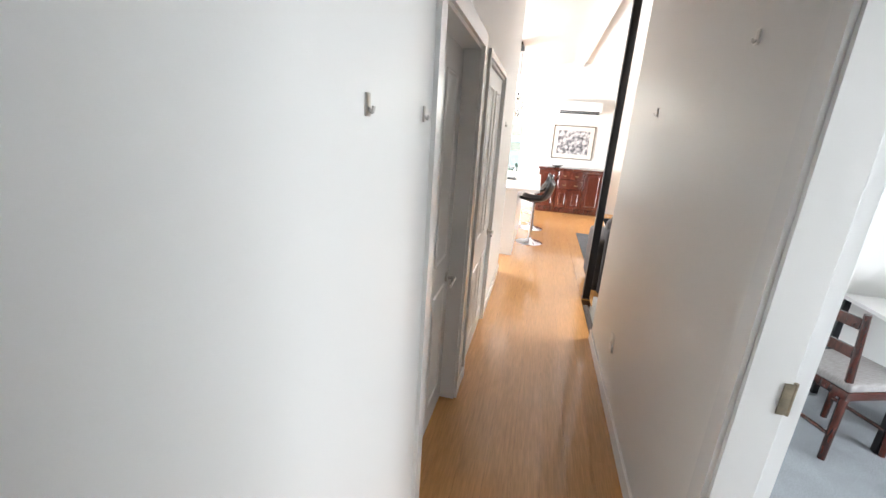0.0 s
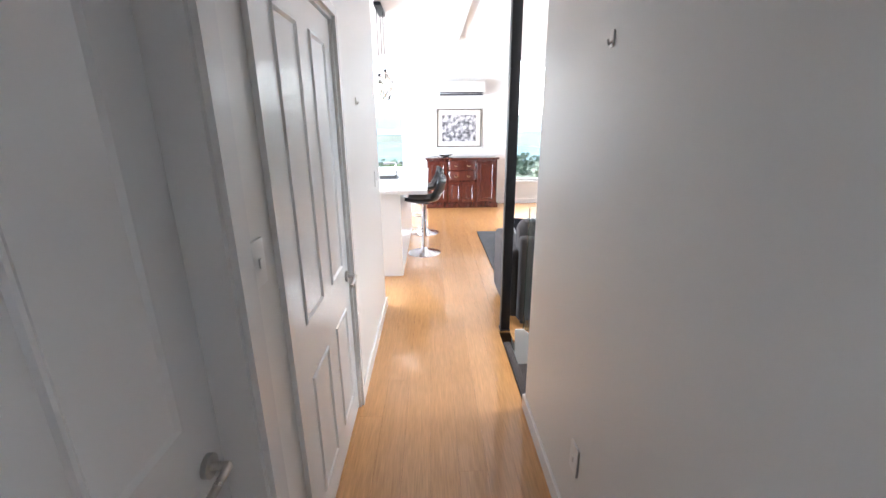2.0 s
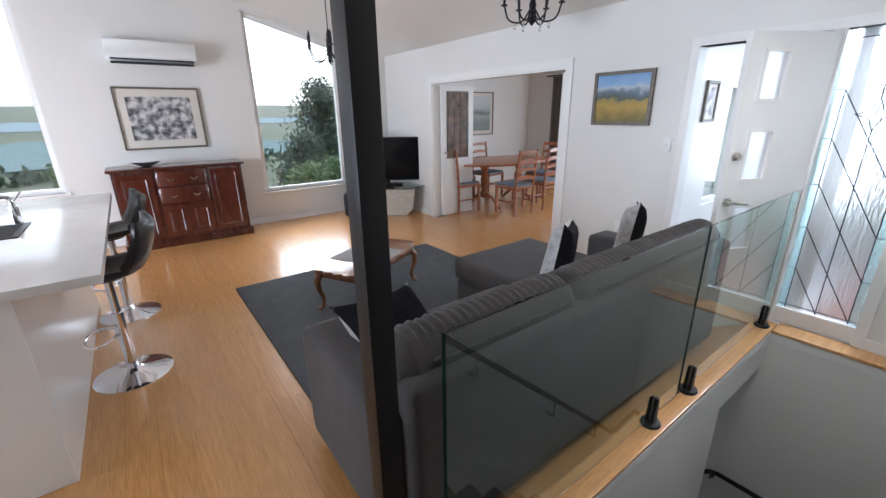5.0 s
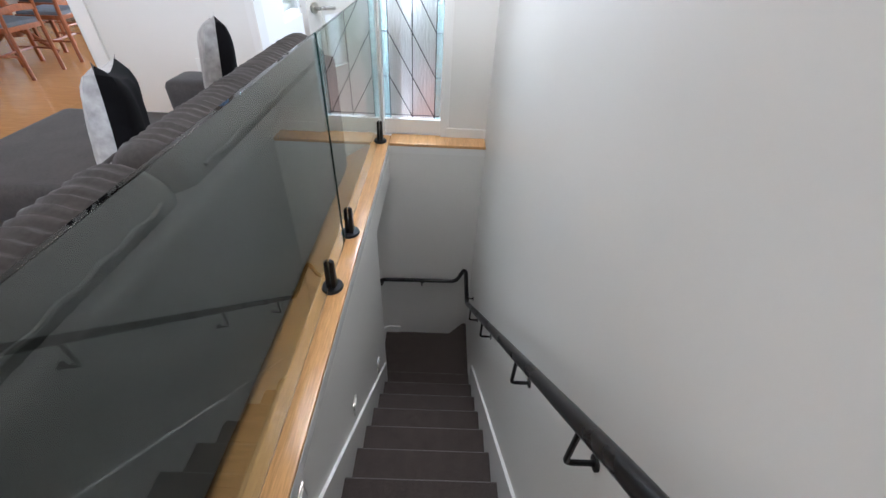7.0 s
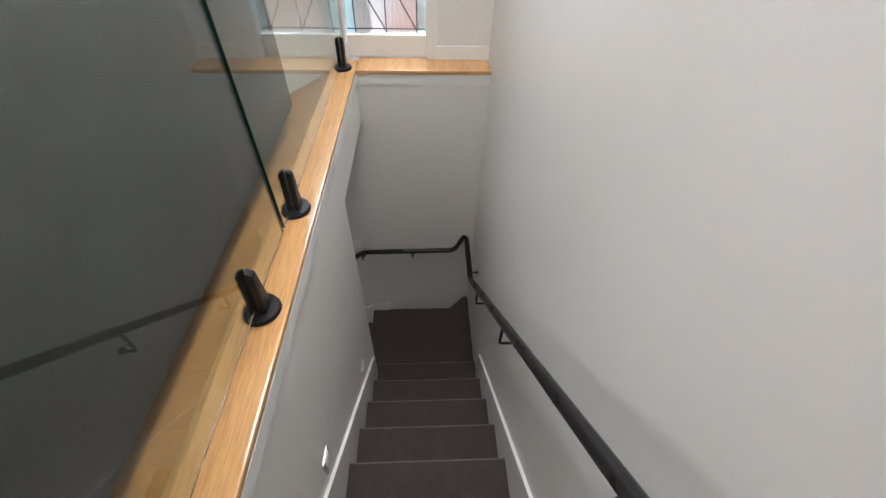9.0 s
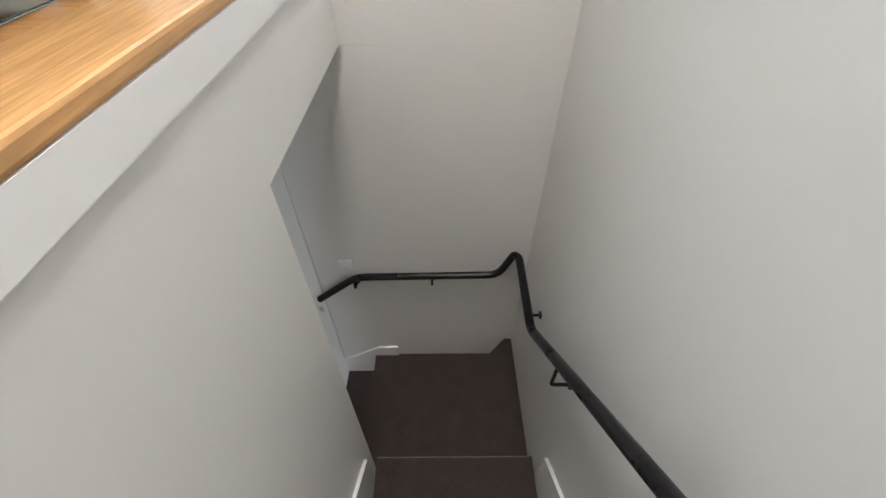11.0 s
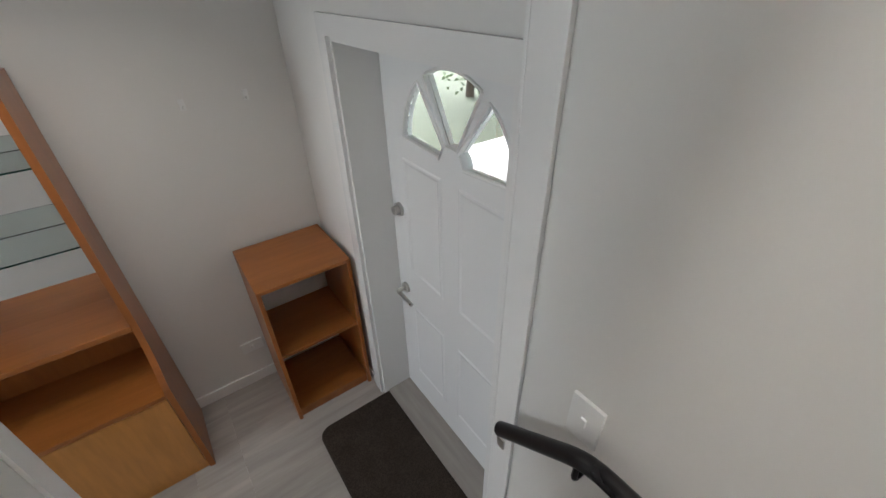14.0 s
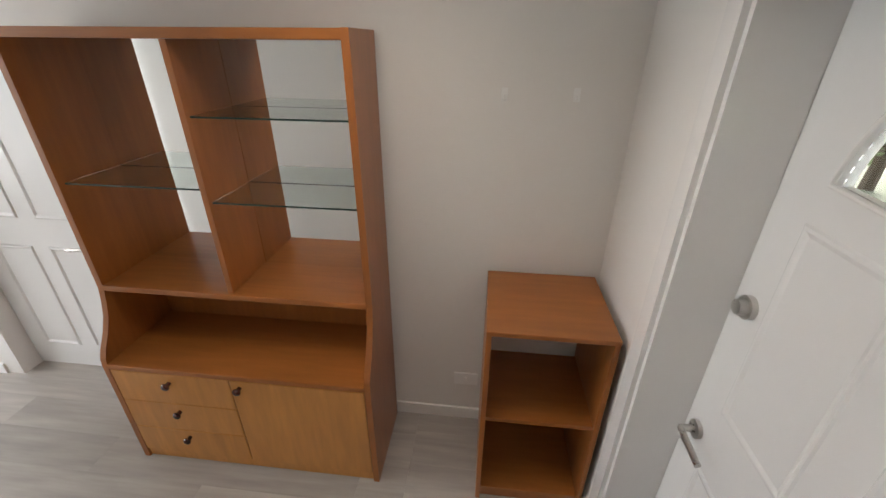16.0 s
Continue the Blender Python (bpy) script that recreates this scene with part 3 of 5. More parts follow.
for z in (0.25, 1.0, 1.80):
    bm = boxes((1.292, 1.315, 1.196, 1.2, z - 0.045, z + 0.045), bevel=0.001)
    cyl(bm, (1.319, 1.203, z - 0.047), (1.319, 1.203, z + 0.047), 0.006, n=12)
    hb = part("hinge", bm, M_WORN, d3, "worn brass butt hinge")
    hb.matrix_parent_inverse = d3.matrix_world.inverted()

structure("baseboard_corridor", boxes((LX, LX + 0.014, -1.6, 1.39, 0, 0.085), (LX, LX + 0.014, 2.35, 2.50, 0, 0.085), (LX, LX + 0.014, 3.483, 4.787, 0, 0.085), (0.16, LX + 0.014, 4.787, 4.80, 0, 0.085), (RX - 0.014, RX, 1.29, SY, 0, 0.085), (RX - 0.014, RX + 0.03, SY, SY + 0.014, 0, 0.085), bevel=0.003), M_TRIM, "white baseboard")
structure("baseboard_living", boxes((0.3, NX0 := 0.62, NY - 0.014, NY, 0, 0.085), (1.98, EX, NY - 0.014, NY, 0, 0.085), (EX - 0.014, EX, 8.43, NY - 0.014, 0, 0.085), (EX - 0.014, EX, 5.07, 6.09, 0, 0.085), (EX - 0.014, EX, SY, 3.70, 0.012, 0.085), bevel=0.003), M_TRIM, "white baseboard")


def window_frame(name, axis, f0, f1, u0, u1, z0, z1a, z1b, label, w=0.05, pane=True):
    """A fixed window whose head may slope from z1a to z1b."""
    t = tagged(new(name), label=label, kind="structure")
    mid = (f0 + f1) / 2
    def put(nm, o, a, b, material):
        return part(nm, prism(bmesh.new(), o, axis, a, b), material, t, smooth=False)
    put("window_frame", [(u0, z0), (u1, z0), (u1, z0 + w), (u0, z0 + w)], mid - 0.03, mid + 0.03, M_TRIM)
    put("window_frame", [(u0, z1a - w), (u1, z1b - w), (u1, z1b), (u0, z1a)], mid - 0.03, mid + 0.03, M_TRIM)
    put("window_frame", [(u0, z0 + w), (u0 + w, z0 + w), (u0 + w, z1a - w), (u0, z1a - w)], mid - 0.03, mid + 0.03, M_TRIM)
    put("window_frame", [(u1 - w, z0 + w), (u1, z0 + w), (u1, z1b - w), (u1 - w, z1b - w)], mid - 0.03, mid + 0.03, M_TRIM)
    if pane:
        p = put("pane", [(u0 + w, z0 + w), (u1 - w, z0 + w), (u1 - w, z1b - w), (u0 + w, z1a - w)], mid - 0.003, mid + 0.003, M_GLASS)
        p.visible_shadow = False
    return t


window_frame("window_1", "y", NY + 0.02, NY + 0.12, -0.62, 0.19, 0.70, 2.62, 2.80, "tall fixed window with a sloping head")
window_frame("window_2", "y", NY + 0.02, NY + 0.12, 2.33, 3.58, 0.45, 2.78, 2.46, "tall fixed window with a sloping head")
structure("trim_window_sills", boxes((-0.66, 0.23, NY - 0.03, NY + 0.05, 0.675, 0.70), (2.29, 3.62, NY - 0.03, NY + 0.05, 0.425, 0.45), bevel=0.004), M_TRIM, "white window sill")
window_frame("window_3", "x", -3.5, -3.4, 5.0, 8.0, 0.1, 2.0, 2.0, "kitchen glass door", pane=False)
window_frame("window_4", "x", 4.4, 4.5, -0.1, 1.4, 0.85, 1.95, 1.95, "study window", pane=False)
window_frame("window_5", "x", 8.4, 8.5, 5.6, 7.6, 0.3, 2.1, 2.1, "dining room window", pane=False)
window_frame("window_6", "y", 5.11, 5.19, 5.25, 5.75, 0.6, 1.75, 1.75, "narrow dark framed porch window")

# entry: leadlight side window, frame and open door
structure("trim_entry_frame", boxes((EX - 0.012, EX + 0.125, 4.175, 4.245, 0, 1.95), (EX - 0.012, EX + 0.125, 4.985, 5.045, 0, 2.01), (EX - 0.012, EX + 0.125, 3.68, 4.985, 1.95, 2.01), (EX - 0.012, EX + 0.125, 3.68, 3.742, 0.012, 1.95), (EX + 0.03, EX + 0.09, 3.742, 4.175, 0.012, 0.125), bevel=0.003), M_TRIM, "white entry frame")
lead = tagged(new("window_7"), label="leaded rippled glass side window with diamond pattern", kind="structure")
for y0, y1, z0, z1, glass in ((3.7902, 4.1268, 0.127, 1.898, M_FROST), (3.745, 3.79, 0.127, 1.898, M_TEAL), (4.127, 4.172, 0.127, 1.898, M_TEAL), (3.745, 4.172, 1.8982, 1.948, M_FROST)):
    p = part("pane", boxes((EX + 0.055, EX + 0.061, y0, y1, z0, z1)), glass, lead, smooth=False)
    p.visible_shadow = False
bm = bmesh.new()
LY0, LY1, LZ0, LZ1 = 3.745, 4.172, 0.127, 1.948
LC = (LY0 + LY1) / 2


def came(bm, a, b, r=0.0033):
    cyl(bm, (EX + 0.053, *a), (EX + 0.053, *b), r, n=6)


i0, i1 = LY0 + 0.045, LY1 - 0.045
base, dz = LZ0 + 0.012, 0.294
for y in (i0, i1):
    came(bm, (y, LZ0), (y, base + dz * (5 if y == i1 else 4)))
came(bm, (LY0, base + 0.012), (LY1, base + 0.012))
came(bm, (LY0, LZ1 - 0.05), (LY1, LZ1 - 0.05))
for k in range(1, 6):
    z = base + dz * k
    came(bm, (i1, z), (LC, z - dz))
    if k < 5:
        came(bm, (LC, z), (i0, z - dz))
    for y0, y1 in ((LY0, i0), (i1, LY1)):
        came(bm, (y0, z), (y1, z))
came(bm, (LC, LZ0), (LC, 1.367))
came(bm, (LC, 1.557), (LC, 1.64))
came(bm, (LC, 1.64), (i0, base + 4 * dz))
part("lead_cames", bm, M_LEAD, lead)
zc = 1.462
bm2 = bmesh.new()
star = [(LC, zc - 0.095), (LC + 0.028, zc - 0.024), (LC + 0.095, zc), (LC + 0.028, zc + 0.024), (LC, zc + 0.095), (LC - 0.028, zc + 0.024), (LC - 0.095, zc), (LC - 0.028, zc - 0.024)]
bm = prism(bmesh.new(), star, "x", EX + 0.046, EX + 0.0545)
for a, b in zip(star, star[1:] + star[:1]):
    came(bm2, a, b, 0.0028)
part("star_came", bm2, M_LEAD, lead)
part("bevel_star", bm, M_GLASS, lead, "clear bevelled star")

d4 = tagged(new("door_4"), label="white entry door with three square glass panes, standing open", kind="structure")
d4.matrix_world = pose(EX - 0.014, 4.224, 0, 0, 0, 151.3)
bm = bmesh.new()
W4, H4 = 0.60, 1.93
py0, py1 = 0.315, 0.484
box(bm, 0, py0, 0, 0.04, 0.01, H4)
box(bm, py1, W4, 0, 0.04, 0.01, H4)
zs = [(0.60, 0.895), (1.07, 1.373), (1.554, 1.83)]
lo = 0.01
for a, b in zs + [(H4, H4)]:
    box(bm, py0, py1, 0, 0.04, lo, a)
    lo = b
part("leaf", bm, M_DOOR, d4, smooth=False)
for a, b in zs:
    p = part("pane", boxes((py0, py1, 0.017, 0.023, a, b)), M_FROST, d4, smooth=False)
    p.visible_shadow = False
    bm = bmesh.new()
    for r in ((py0 - 0.012, py1 + 0.012, a - 0.012, a + 0.008), (py0 - 0.012, py1 + 0.012, b - 0.008, b + 0.012), (py0 - 0.012, py0 + 0.008, a, b), (py1 - 0.008, py1 + 0.012, a, b)):
        box(bm, r[0], r[1], -0.006, 0.046, r[2], r[3])
    part("bead", bm, M_TRIM, d4, smooth=False)
h = part("deadlock", cyl(cyl(bmesh.new(), (0.55, -0.014, 1.22), (0.55, 0.054, 1.22), 0.026, n=20), (0.55, -0.03, 1.22), (0.55, 0.07, 1.22), 0.017, n=20), M_NICKEL, d4, "round nickel deadlock")
lever_handle(d4, 0.55, 0.0, 0.93, -1, -1)
lever_handle(d4, 0.55, 0.04, 0.93, 1, -1)

# bifold doors to the dining room
architrave("trim_bifold", "x", EX, 6.17, 8.42, 1.91, -1, w=0.075)
lining("trim_bifold_lining", "x", EX - 0.001, EX + 0.121, 6.17, 8.42, 1.91)


def bifold_leaf(name, m):
    t = tagged(new(name), label="white bifold door leaf with patterned amber glass, folded open", kind="structure")
    t.matrix_world = m
    w, hh = 0.60, 1.87
    part("leaf", boxes((0, 0.09, 0, 0.035, 0.012, hh), (w - 0.09, w, 0, 0.035, 0.012, hh), (0.09, w - 0.09, 0, 0.035, 0.012, 0.86), (0.09, w - 0.09, 0, 0.035, hh - 0.07, hh), bevel=0.002, segments=1), M_DOOR, t, smooth=False)
    part("pane", boxes((0.09, w - 0.09, 0.014, 0.02, 0.86, hh - 0.07)), M_AMBER, t, "amber obscure glass", smooth=False)
    bm = bmesh.new()
    for k in range(4):
        cyl(bm, (0.10 + 0.13 * k, 0.011, 0.88), (0.16 + 0.10 * k, 0.011, hh - 0.09), 0.004, n=6)
    for k in range(3):
        cyl(bm, (0.09, 0.011, 1.05 + 0.27 * k), (w - 0.09, 0.011, 1.12 + 0.22 * k), 0.004, n=6)
    part("lead_cames", bm, M_LEAD, t)
    part("knob", ball(cyl(bmesh.new(), (0.045, 0.0, 0.95), (0.045, -0.02, 0.95), 0.008, n=10), (0.045, -0.028, 0.95), 0.014), M_BRASS, t, "small brass knob")
    return t


M_AMBER = mat("amber_leaf_glass", (0.20, 0.13, 0.09), 0.25, vary=0.35, scale=9, bump=0.3, bump_scale=30)
bifold_leaf("door_5", pose(4.50, 8.35, 0, 0, 0, 0))
bifold_leaf("door_6", pose(4.46, 6.235, 0, 0, 0, -1))
bifold_leaf("door_7", pose(4.46, 6.195, 0, 0, 0, -1))
# ---- lower hall ----
HN, HE = 6.0, 4.325        # hall north and east faces
rect_wall("wall_hall_north", "y", HN, HN + 0.14, -1.0, 4.6, FZ, lambda u: -0.294, [(1.24, 2.04, FZ, FZ + 2.0)], label="white painted hall wall")
rect_wall("wall_hall_east", "x", HE, HE + 0.20, 4.526, HN, FZ, lambda u: -0.294, [(4.605, 5.475, FZ, -0.775)], label="white hall wall with the front door")
rect_wall("wall_hall_west", "x", -1.0, -0.9, WY + 0.11, HN, FZ, lambda u: -0.294, [(4.4, 5.8, FZ + 0.5, FZ + 2.1)], label="plain white hall wall with a window")
rect_wall("wall_hall_south", "y", WY + 0.02, WY + 0.11, -1.0, 1.30, FZ, lambda u: -0.294, [], label="plain white hall wall")
structure("wall_hall_closure", boxes((4.494, 4.525, 4.30, 4.5255, FZ, -0.294)), M_WALL, "white wall return beside the front door")
structure("floor_hall_base", boxes((-1.0, 4.6, SY, 6.2, FZ - 0.15, FZ - 0.006)), M_SUBFLOOR, "hall floor base")
structure("baseboard_hall", boxes((2.12, HE, HN - 0.012, HN, FZ, FZ + 0.07), (-0.9, 1.16, HN - 0.012, HN, FZ, FZ + 0.07), (HE - 0.012, HE, 5.54, HN - 0.012, FZ, FZ + 0.07), bevel=0.003), M_TRIM, "white baseboard")
architrave("trim_front_door", "x", HE, 4.605, 5.475, -0.775, -1, z0=FZ, w=0.06)
lining("trim_front_lining", "x", HE - 0.001, HE + 0.19, 4.605, 5.475, -0.775, z0=FZ)
structure("trim_wall_corner", boxes((EXL - 0.012, HE, 4.5155, 4.525, FZ, -0.294), (EXL - 0.012, EXL, 4.446, 4.515, FZ, -0.294), bevel=0.002), M_TRIM, "white corner strip")

# front door: local x along -y of the world, face towards -x
fd = tagged(new("door_8"), label="white moulded front door with a half-round fanlight, closed", kind="structure")
fd.matrix_world = pose(4.487, 5.453, FZ, 0, 0, -90)
FW, FH, FCX, FCZ = 0.826, 1.8045, 0.417, 1.472


def sector(cx, cz, r0, r1, a0, a1, n=10):
    o = [(cx + r1 * math.cos(a), cz + r1 * math.sin(a)) for a in [a0 + (a1 - a0) * i / n for i in range(n + 1)]]
    return o + [(cx + r0 * math.cos(a), cz + r0 * math.sin(a)) for a in (a1, a0)]


lights3 = [(radians(4), radians(53)), (radians(61), radians(119)), (radians(127), radians(176))]
R0, R1 = 0.066, 0.287
# leaf face tiled round the three lights
bm = bmesh.new()
box(bm, 0, FW, 0, 0.04, 0.01, FCZ)
box(bm, 0, FCX - R1, 0, 0.04, FCZ, FH)
box(bm, FCX + R1, FW, 0, 0.04, FCZ, FH)
steps = 36
for i in range(steps):
    a0, a1 = math.pi * i / steps, math.pi * (i + 1) / steps
    o = [(FCX + R1 * math.cos(a0), FCZ + R1 * math.sin(a0)), (FCX + R1 * math.cos(a0), FH), (FCX + R1 * math.cos(a1), FH), (FCX + R1 * math.cos(a1), FCZ + R1 * math.sin(a1))]
    prism(bm, o, "y", 0, 0.04)
edges = [radians(0)] + [a for pair in lights3 for a in pair] + [math.pi]
for a0, a1 in ((edges[0], edges[1]), (edges[2], edges[3]), (edges[4], edges[5]), (edges[6], edges[7])):
    prism(bm, sector(FCX, FCZ, R0, R1, a0, a1, 3), "y", 0, 0.04)
prism(bm, [(FCX + R0 * math.cos(math.pi * i / 12), FCZ + R0 * math.sin(math.pi * i / 12)) for i in range(13)], "y", 0, 0.04)
for x0, x1 in ((0.11, 0.36), (0.455, 0.71)):
    moulding_panel(bm, x0, x1, 0.20, 0.665, 0.0, -0.6)
    moulding_panel(bm, x0, x1, 0.87, 1.41, 0.0, -0.6)
part("leaf", bm, M_DOOR, fd, smooth=False)
for a0, a1 in lights3:
    p = part("pane", prism(bmesh.new(), sector(FCX, FCZ, R0, R1, a0, a1), "y", 0.017, 0.023), M_GLASS, fd, smooth=False)
    p.visible_shadow = False
    o = sector(FCX, FCZ, R0, R1, a0, a1)
    loop = [(u, -0.001, v) for u, v in o] + [(o[0][0], -0.001, o[0][1])]
    part("bead", tube(bmesh.new(), loop, 0.0055, 8), M_TRIM, fd)
bm = cyl(bmesh.new(), (0.062, 0, 1.168), (0.062, -0.014, 1.168), 0.03, n=24)
cyl(bm, (0.062, -0.012, 1.168), (0.062, -0.034, 1.168), 0.021, 0.018, n=24)
part("deadlock", bm, M_NICKEL, fd, "round nickel deadlock")
lever_handle(fd, 0.06, 0.0, 0.745, -1, 1)
structure("trim_threshold", boxes((HE + 0.02, HE + 0.19, 4.625, 5.455, FZ, FZ + 0.02), bevel=0.003), M_VINYL, "grey door threshold")

# hall side door
panel_door("door_9", pose(1.262, HN + 0.10, FZ, 0, 0, 0), 0.756, 1.97, "white panelled hall door, closed", 0.69, -1, four_panels(0.756, 1.97))
lining("trim_hall_door", "y", HN - 0.001, HN + 0.14, 1.24, 2.04, FZ + 2.0, z0=FZ)

# door mat
o = []
mx0, mx1, my0, my1, mr = 3.925, 4.44, 4.66, 5.45, 0.06
for cx, cy, a in ((mx1 - mr, my1 - mr, 0), (mx0 + mr, my1 - mr, 90), (mx0 + mr, my0 + mr, 180), (mx1 - mr, my0 + mr, 270)):
    o += [(cx + mr * math.cos(radians(a + 15 * i)), cy + mr * math.sin(radians(a + 15 * i))) for i in range(7)]
doormat = thing("doormat", pose(0, 0, 0), "dark brown rounded doormat inside the front door", "doormat")
part("mat_body", bevelled(prism(bmesh.new(), o, "z", FZ + 0.001, FZ + 0.013), 0.003, 1), M_MAT, doormat)
part("edge_binding", tube(bmesh.new(), [(u, v, FZ + 0.006) for u, v in o] + [(*o[0], FZ + 0.006)], 0.005, 6), M_MAT, doormat)

# open bookcase
sh = thing("low_bookcase", pose(4.087, 5.783, FZ), "low open teak veneer bookcase with two shelves", "bookcase")
w, d, hh, t = 0.2055, 0.20, 0.887, 0.019
for s in (-1, 1):
    part("side_panel", boxes((s * w - t / 2, s * w + t / 2, -d, d, 0, hh - t), bevel=0.0015, segments=1), M_TEAK, sh, smooth=False)
part("top", boxes((-w - t / 2, w + t / 2, -d - 0.004, d, hh - t, hh), bevel=0.002, segments=1), M_TEAKH, sh, smooth=False)
for z in (0.05, 0.46):
    part("shelf", boxes((-w + t / 2, w - t / 2, -d + 0.01, d - 0.012, z, z + t), bevel=0.001, segments=1), M_TEAKH, sh, smooth=False)
part("plinth", boxes((-w + t / 2, w - t / 2, -d + 0.02, -d + 0.035, 0, 0.05)), M_TEAK, sh, smooth=False)

# display cabinet with mirror back
cab = thing("display_cabinet", pose(2.896, 5.998, FZ) @ Matrix.Diagonal((1, 0.94, 1, 1)), "teak veneer display cabinet, mirror back, glass shelves, drawers below", "cabinet")
CW, CT = 0.544, 0.024
side = [(-0.02, 0), (-0.42, 0), (-0.42, 0.545), (-0.415, 0.58), (-0.395, 0.62), (-0.36, 0.67), (-0.33, 0.73), (-0.312, 0.79), (-0.30, 0.85), (-0.30, 1.76), (-0.02, 1.76)]
for s in (-1, 1):
    bm = prism(bmesh.new(), side, "x", s * CW - CT / 2, s * CW + CT / 2)
    part("side_panel", bm, M_TEAK, cab, smooth=False)
i = CW - CT / 2
part("top", boxes((-i, i, -0.30, -0.02, 1.76 - 0.03, 1.759), bevel=0.0015, segments=1), M_TEAKH, cab, smooth=False)
part("middle_shelf", boxes((-i, i, -0.302, -0.02, 0.838, 0.862), bevel=0.002, segments=1), M_TEAKH, cab, smooth=False)
part("divider", boxes((-0.011, 0.011, -0.292, -0.026, 0.863, 1.729), bevel=0.001, segments=1), M_TEAK, cab, smooth=False)
part("mirror", boxes((-i, i, -0.025, -0.021, 0.863, 1.729)), M_MIRROR, cab, "mirror back panel", smooth=False)
part("back_panel", boxes((-i, i, -0.0205, -0.008, 0.03, 1.75)), M_TEAK, cab, smooth=False)
part("worktop", boxes((-i, i, -0.423, -0.022, 0.535, 0.558), bevel=0.002, segments=1), M_TEAKH, cab, smooth=False)
part("carcass", boxes((-i, i, -0.39, -0.022, 0.05, 0.06), (-i, i, -0.38, -0.37, 0.05, 0.53)), M_TEAK, cab, smooth=False)
part("plinth", boxes((-i, i, -0.408, -0.39, 0, 0.052)), M_PINE, cab, smooth=False)


def cab_knob(x, z, par):
    part("knob", ball(cyl(bmesh.new(), (x, -0.42, z), (x, -0.438, z), 0.009, n=12), (x, -0.444, z), 0.017, 0.010, 0.017), M_MAHOG, par, "turned dark wood knob")


for z0, z1 in ((0.055, 0.205), (0.209, 0.365), (0.369, 0.53)):
    dr = part("drawer", boxes((-i + 0.003, -0.022, -0.42, -0.40, z0, z1), bevel=0.002, segments=1), M_PINE, cab, "honey pine drawer front", smooth=False)
    cab_knob(-0.285, (z0 + z1) / 2 + 0.035, dr)
dr = part("cupboard_door", boxes((-0.018, i - 0.003, -0.42, -0.40, 0.055, 0.53), bevel=0.002, segments=1), M_PINE, cab, "honey pine cupboard door", smooth=False)
cab_knob(0.02, 0.495, dr)
for x0, x1, z in ((0.013, i - 0.002, 1.222), (0.013, i - 0.002, 1.508), (-i + 0.002, -0.013, 1.268)):
    p = part("glass_shelf", boxes((x0, x1, -0.275, -0.03, z, z + 0.006)), M_GLASSG, cab, "clear glass shelf", smooth=False)
    p.visible_shadow = False
    part("shelf_edge", boxes((x0, x1, -0.2765, -0.2752, z, z + 0.006)), M_EDGE, cab, "dark glass shelf edge", smooth=False)


def hook(x, y, z, rz, label="small grey stick-on wall hook", category="hook", material=M_NICKEL):
    t = thing("wall_hook", pose(x, y, z, 0, 0, rz), label, category, "wall hooks")
    part("plate", boxes((-0.011, 0.011, -0.005, 0, -0.022, 0.022), bevel=0.002), material, t)
    part("hook_arm", tube(bmesh.new(), rounded_path([(0, -0.004, -0.006), (0, -0.013, -0.016), (0, -0.016, -0.002)], 0.005), 0.0035, 8), material, t)
    return t


hook(LX, 0.91, 1.64, 90)
hook(LX, 1.31, 1.64, 90)
hook(LX, 3.911, 1.672, 90)
hook(RX, 2.68, 1.762, -90)
hook(RX, 1.651, 1.924, -90)
hook(3.888, HN, -1.03, 0, "small pale stick-on wall hook", material=M_PLASTIC)
hook(4.128, HN, -1.028, 0, "small pale stick-on wall hook", material=M_PLASTIC)


def switch_plate(m, label, w=0.07, hh=0.115, rockers=1, name="light_switch", category="light switch"):
    t = thing(name, m, label, category)
    part("plate", boxes((-w / 2, w / 2, -0.009, 0, -hh / 2, hh / 2), bevel=0.003), M_PLASTIC, t)
    for k in range(rockers):
        x = (k - (rockers - 1) / 2) * 0.028
        part("rocker", boxes((x - 0.006, x + 0.006, -0.014, -0.008, -0.012, 0.012), bevel=0.002), M_PLASTIC, t)
    return t


switch_plate(pose(LX, 2.39, 1.225, 0, 0, 90), "white light switch on the corridor wall")
switch_plate(pose(LX, 4.526, 1.16, 0, 0, 90), "white light switch on the corridor wall")
switch_plate(pose(RX, 2.635, 0.375, 0, 0, -90), "white power outlet on the corridor wall", name="power_outlet", category="power outlet")
switch_plate(pose(EX, 5.12, 1.23, 0, 0, -90), "white light switch by the entry door")
switch_plate(pose(EX, 5.45, 0.45, 0, 0, -90), "white power outlet by the sofa", name="power_outlet", category="power outlet")
switch_plate(pose(EXL, 4.284, -1.34, 0, 0, -90), "white light switch above the handrail end")
switch_plate(pose(3.80, HN, -2.335, 0, 0, 0), "white power outlet near the floor", 0.115, 0.07, name="power_outlet", category="power outlet")
al = thing("alarm_sensor", pose(HE, 5.25, -0.56, 0, 0, -90), "small white wall sensor above the front door", "sensor")
part("body", boxes((-0.045, 0.045, -0.04, 0, -0.06, 0.06), bevel=0.008), M_PLASTIC, al)
part("indicator", cyl(bmesh.new(), (0, -0.041, -0.03), (0, -0.039, -0.03), 0.008, n=12), M_BRASS, al)
bl = thing("door_stop_plate", pose(EXL - 0.012, 4.48, -1.67, 0, 0, -90), "small grey metal plate on the wall corner", "plate")
part("plate", boxes((-0.012, 0.012, -0.006, 0, -0.02, 0.02), bevel=0.002), M_NICKEL, bl)
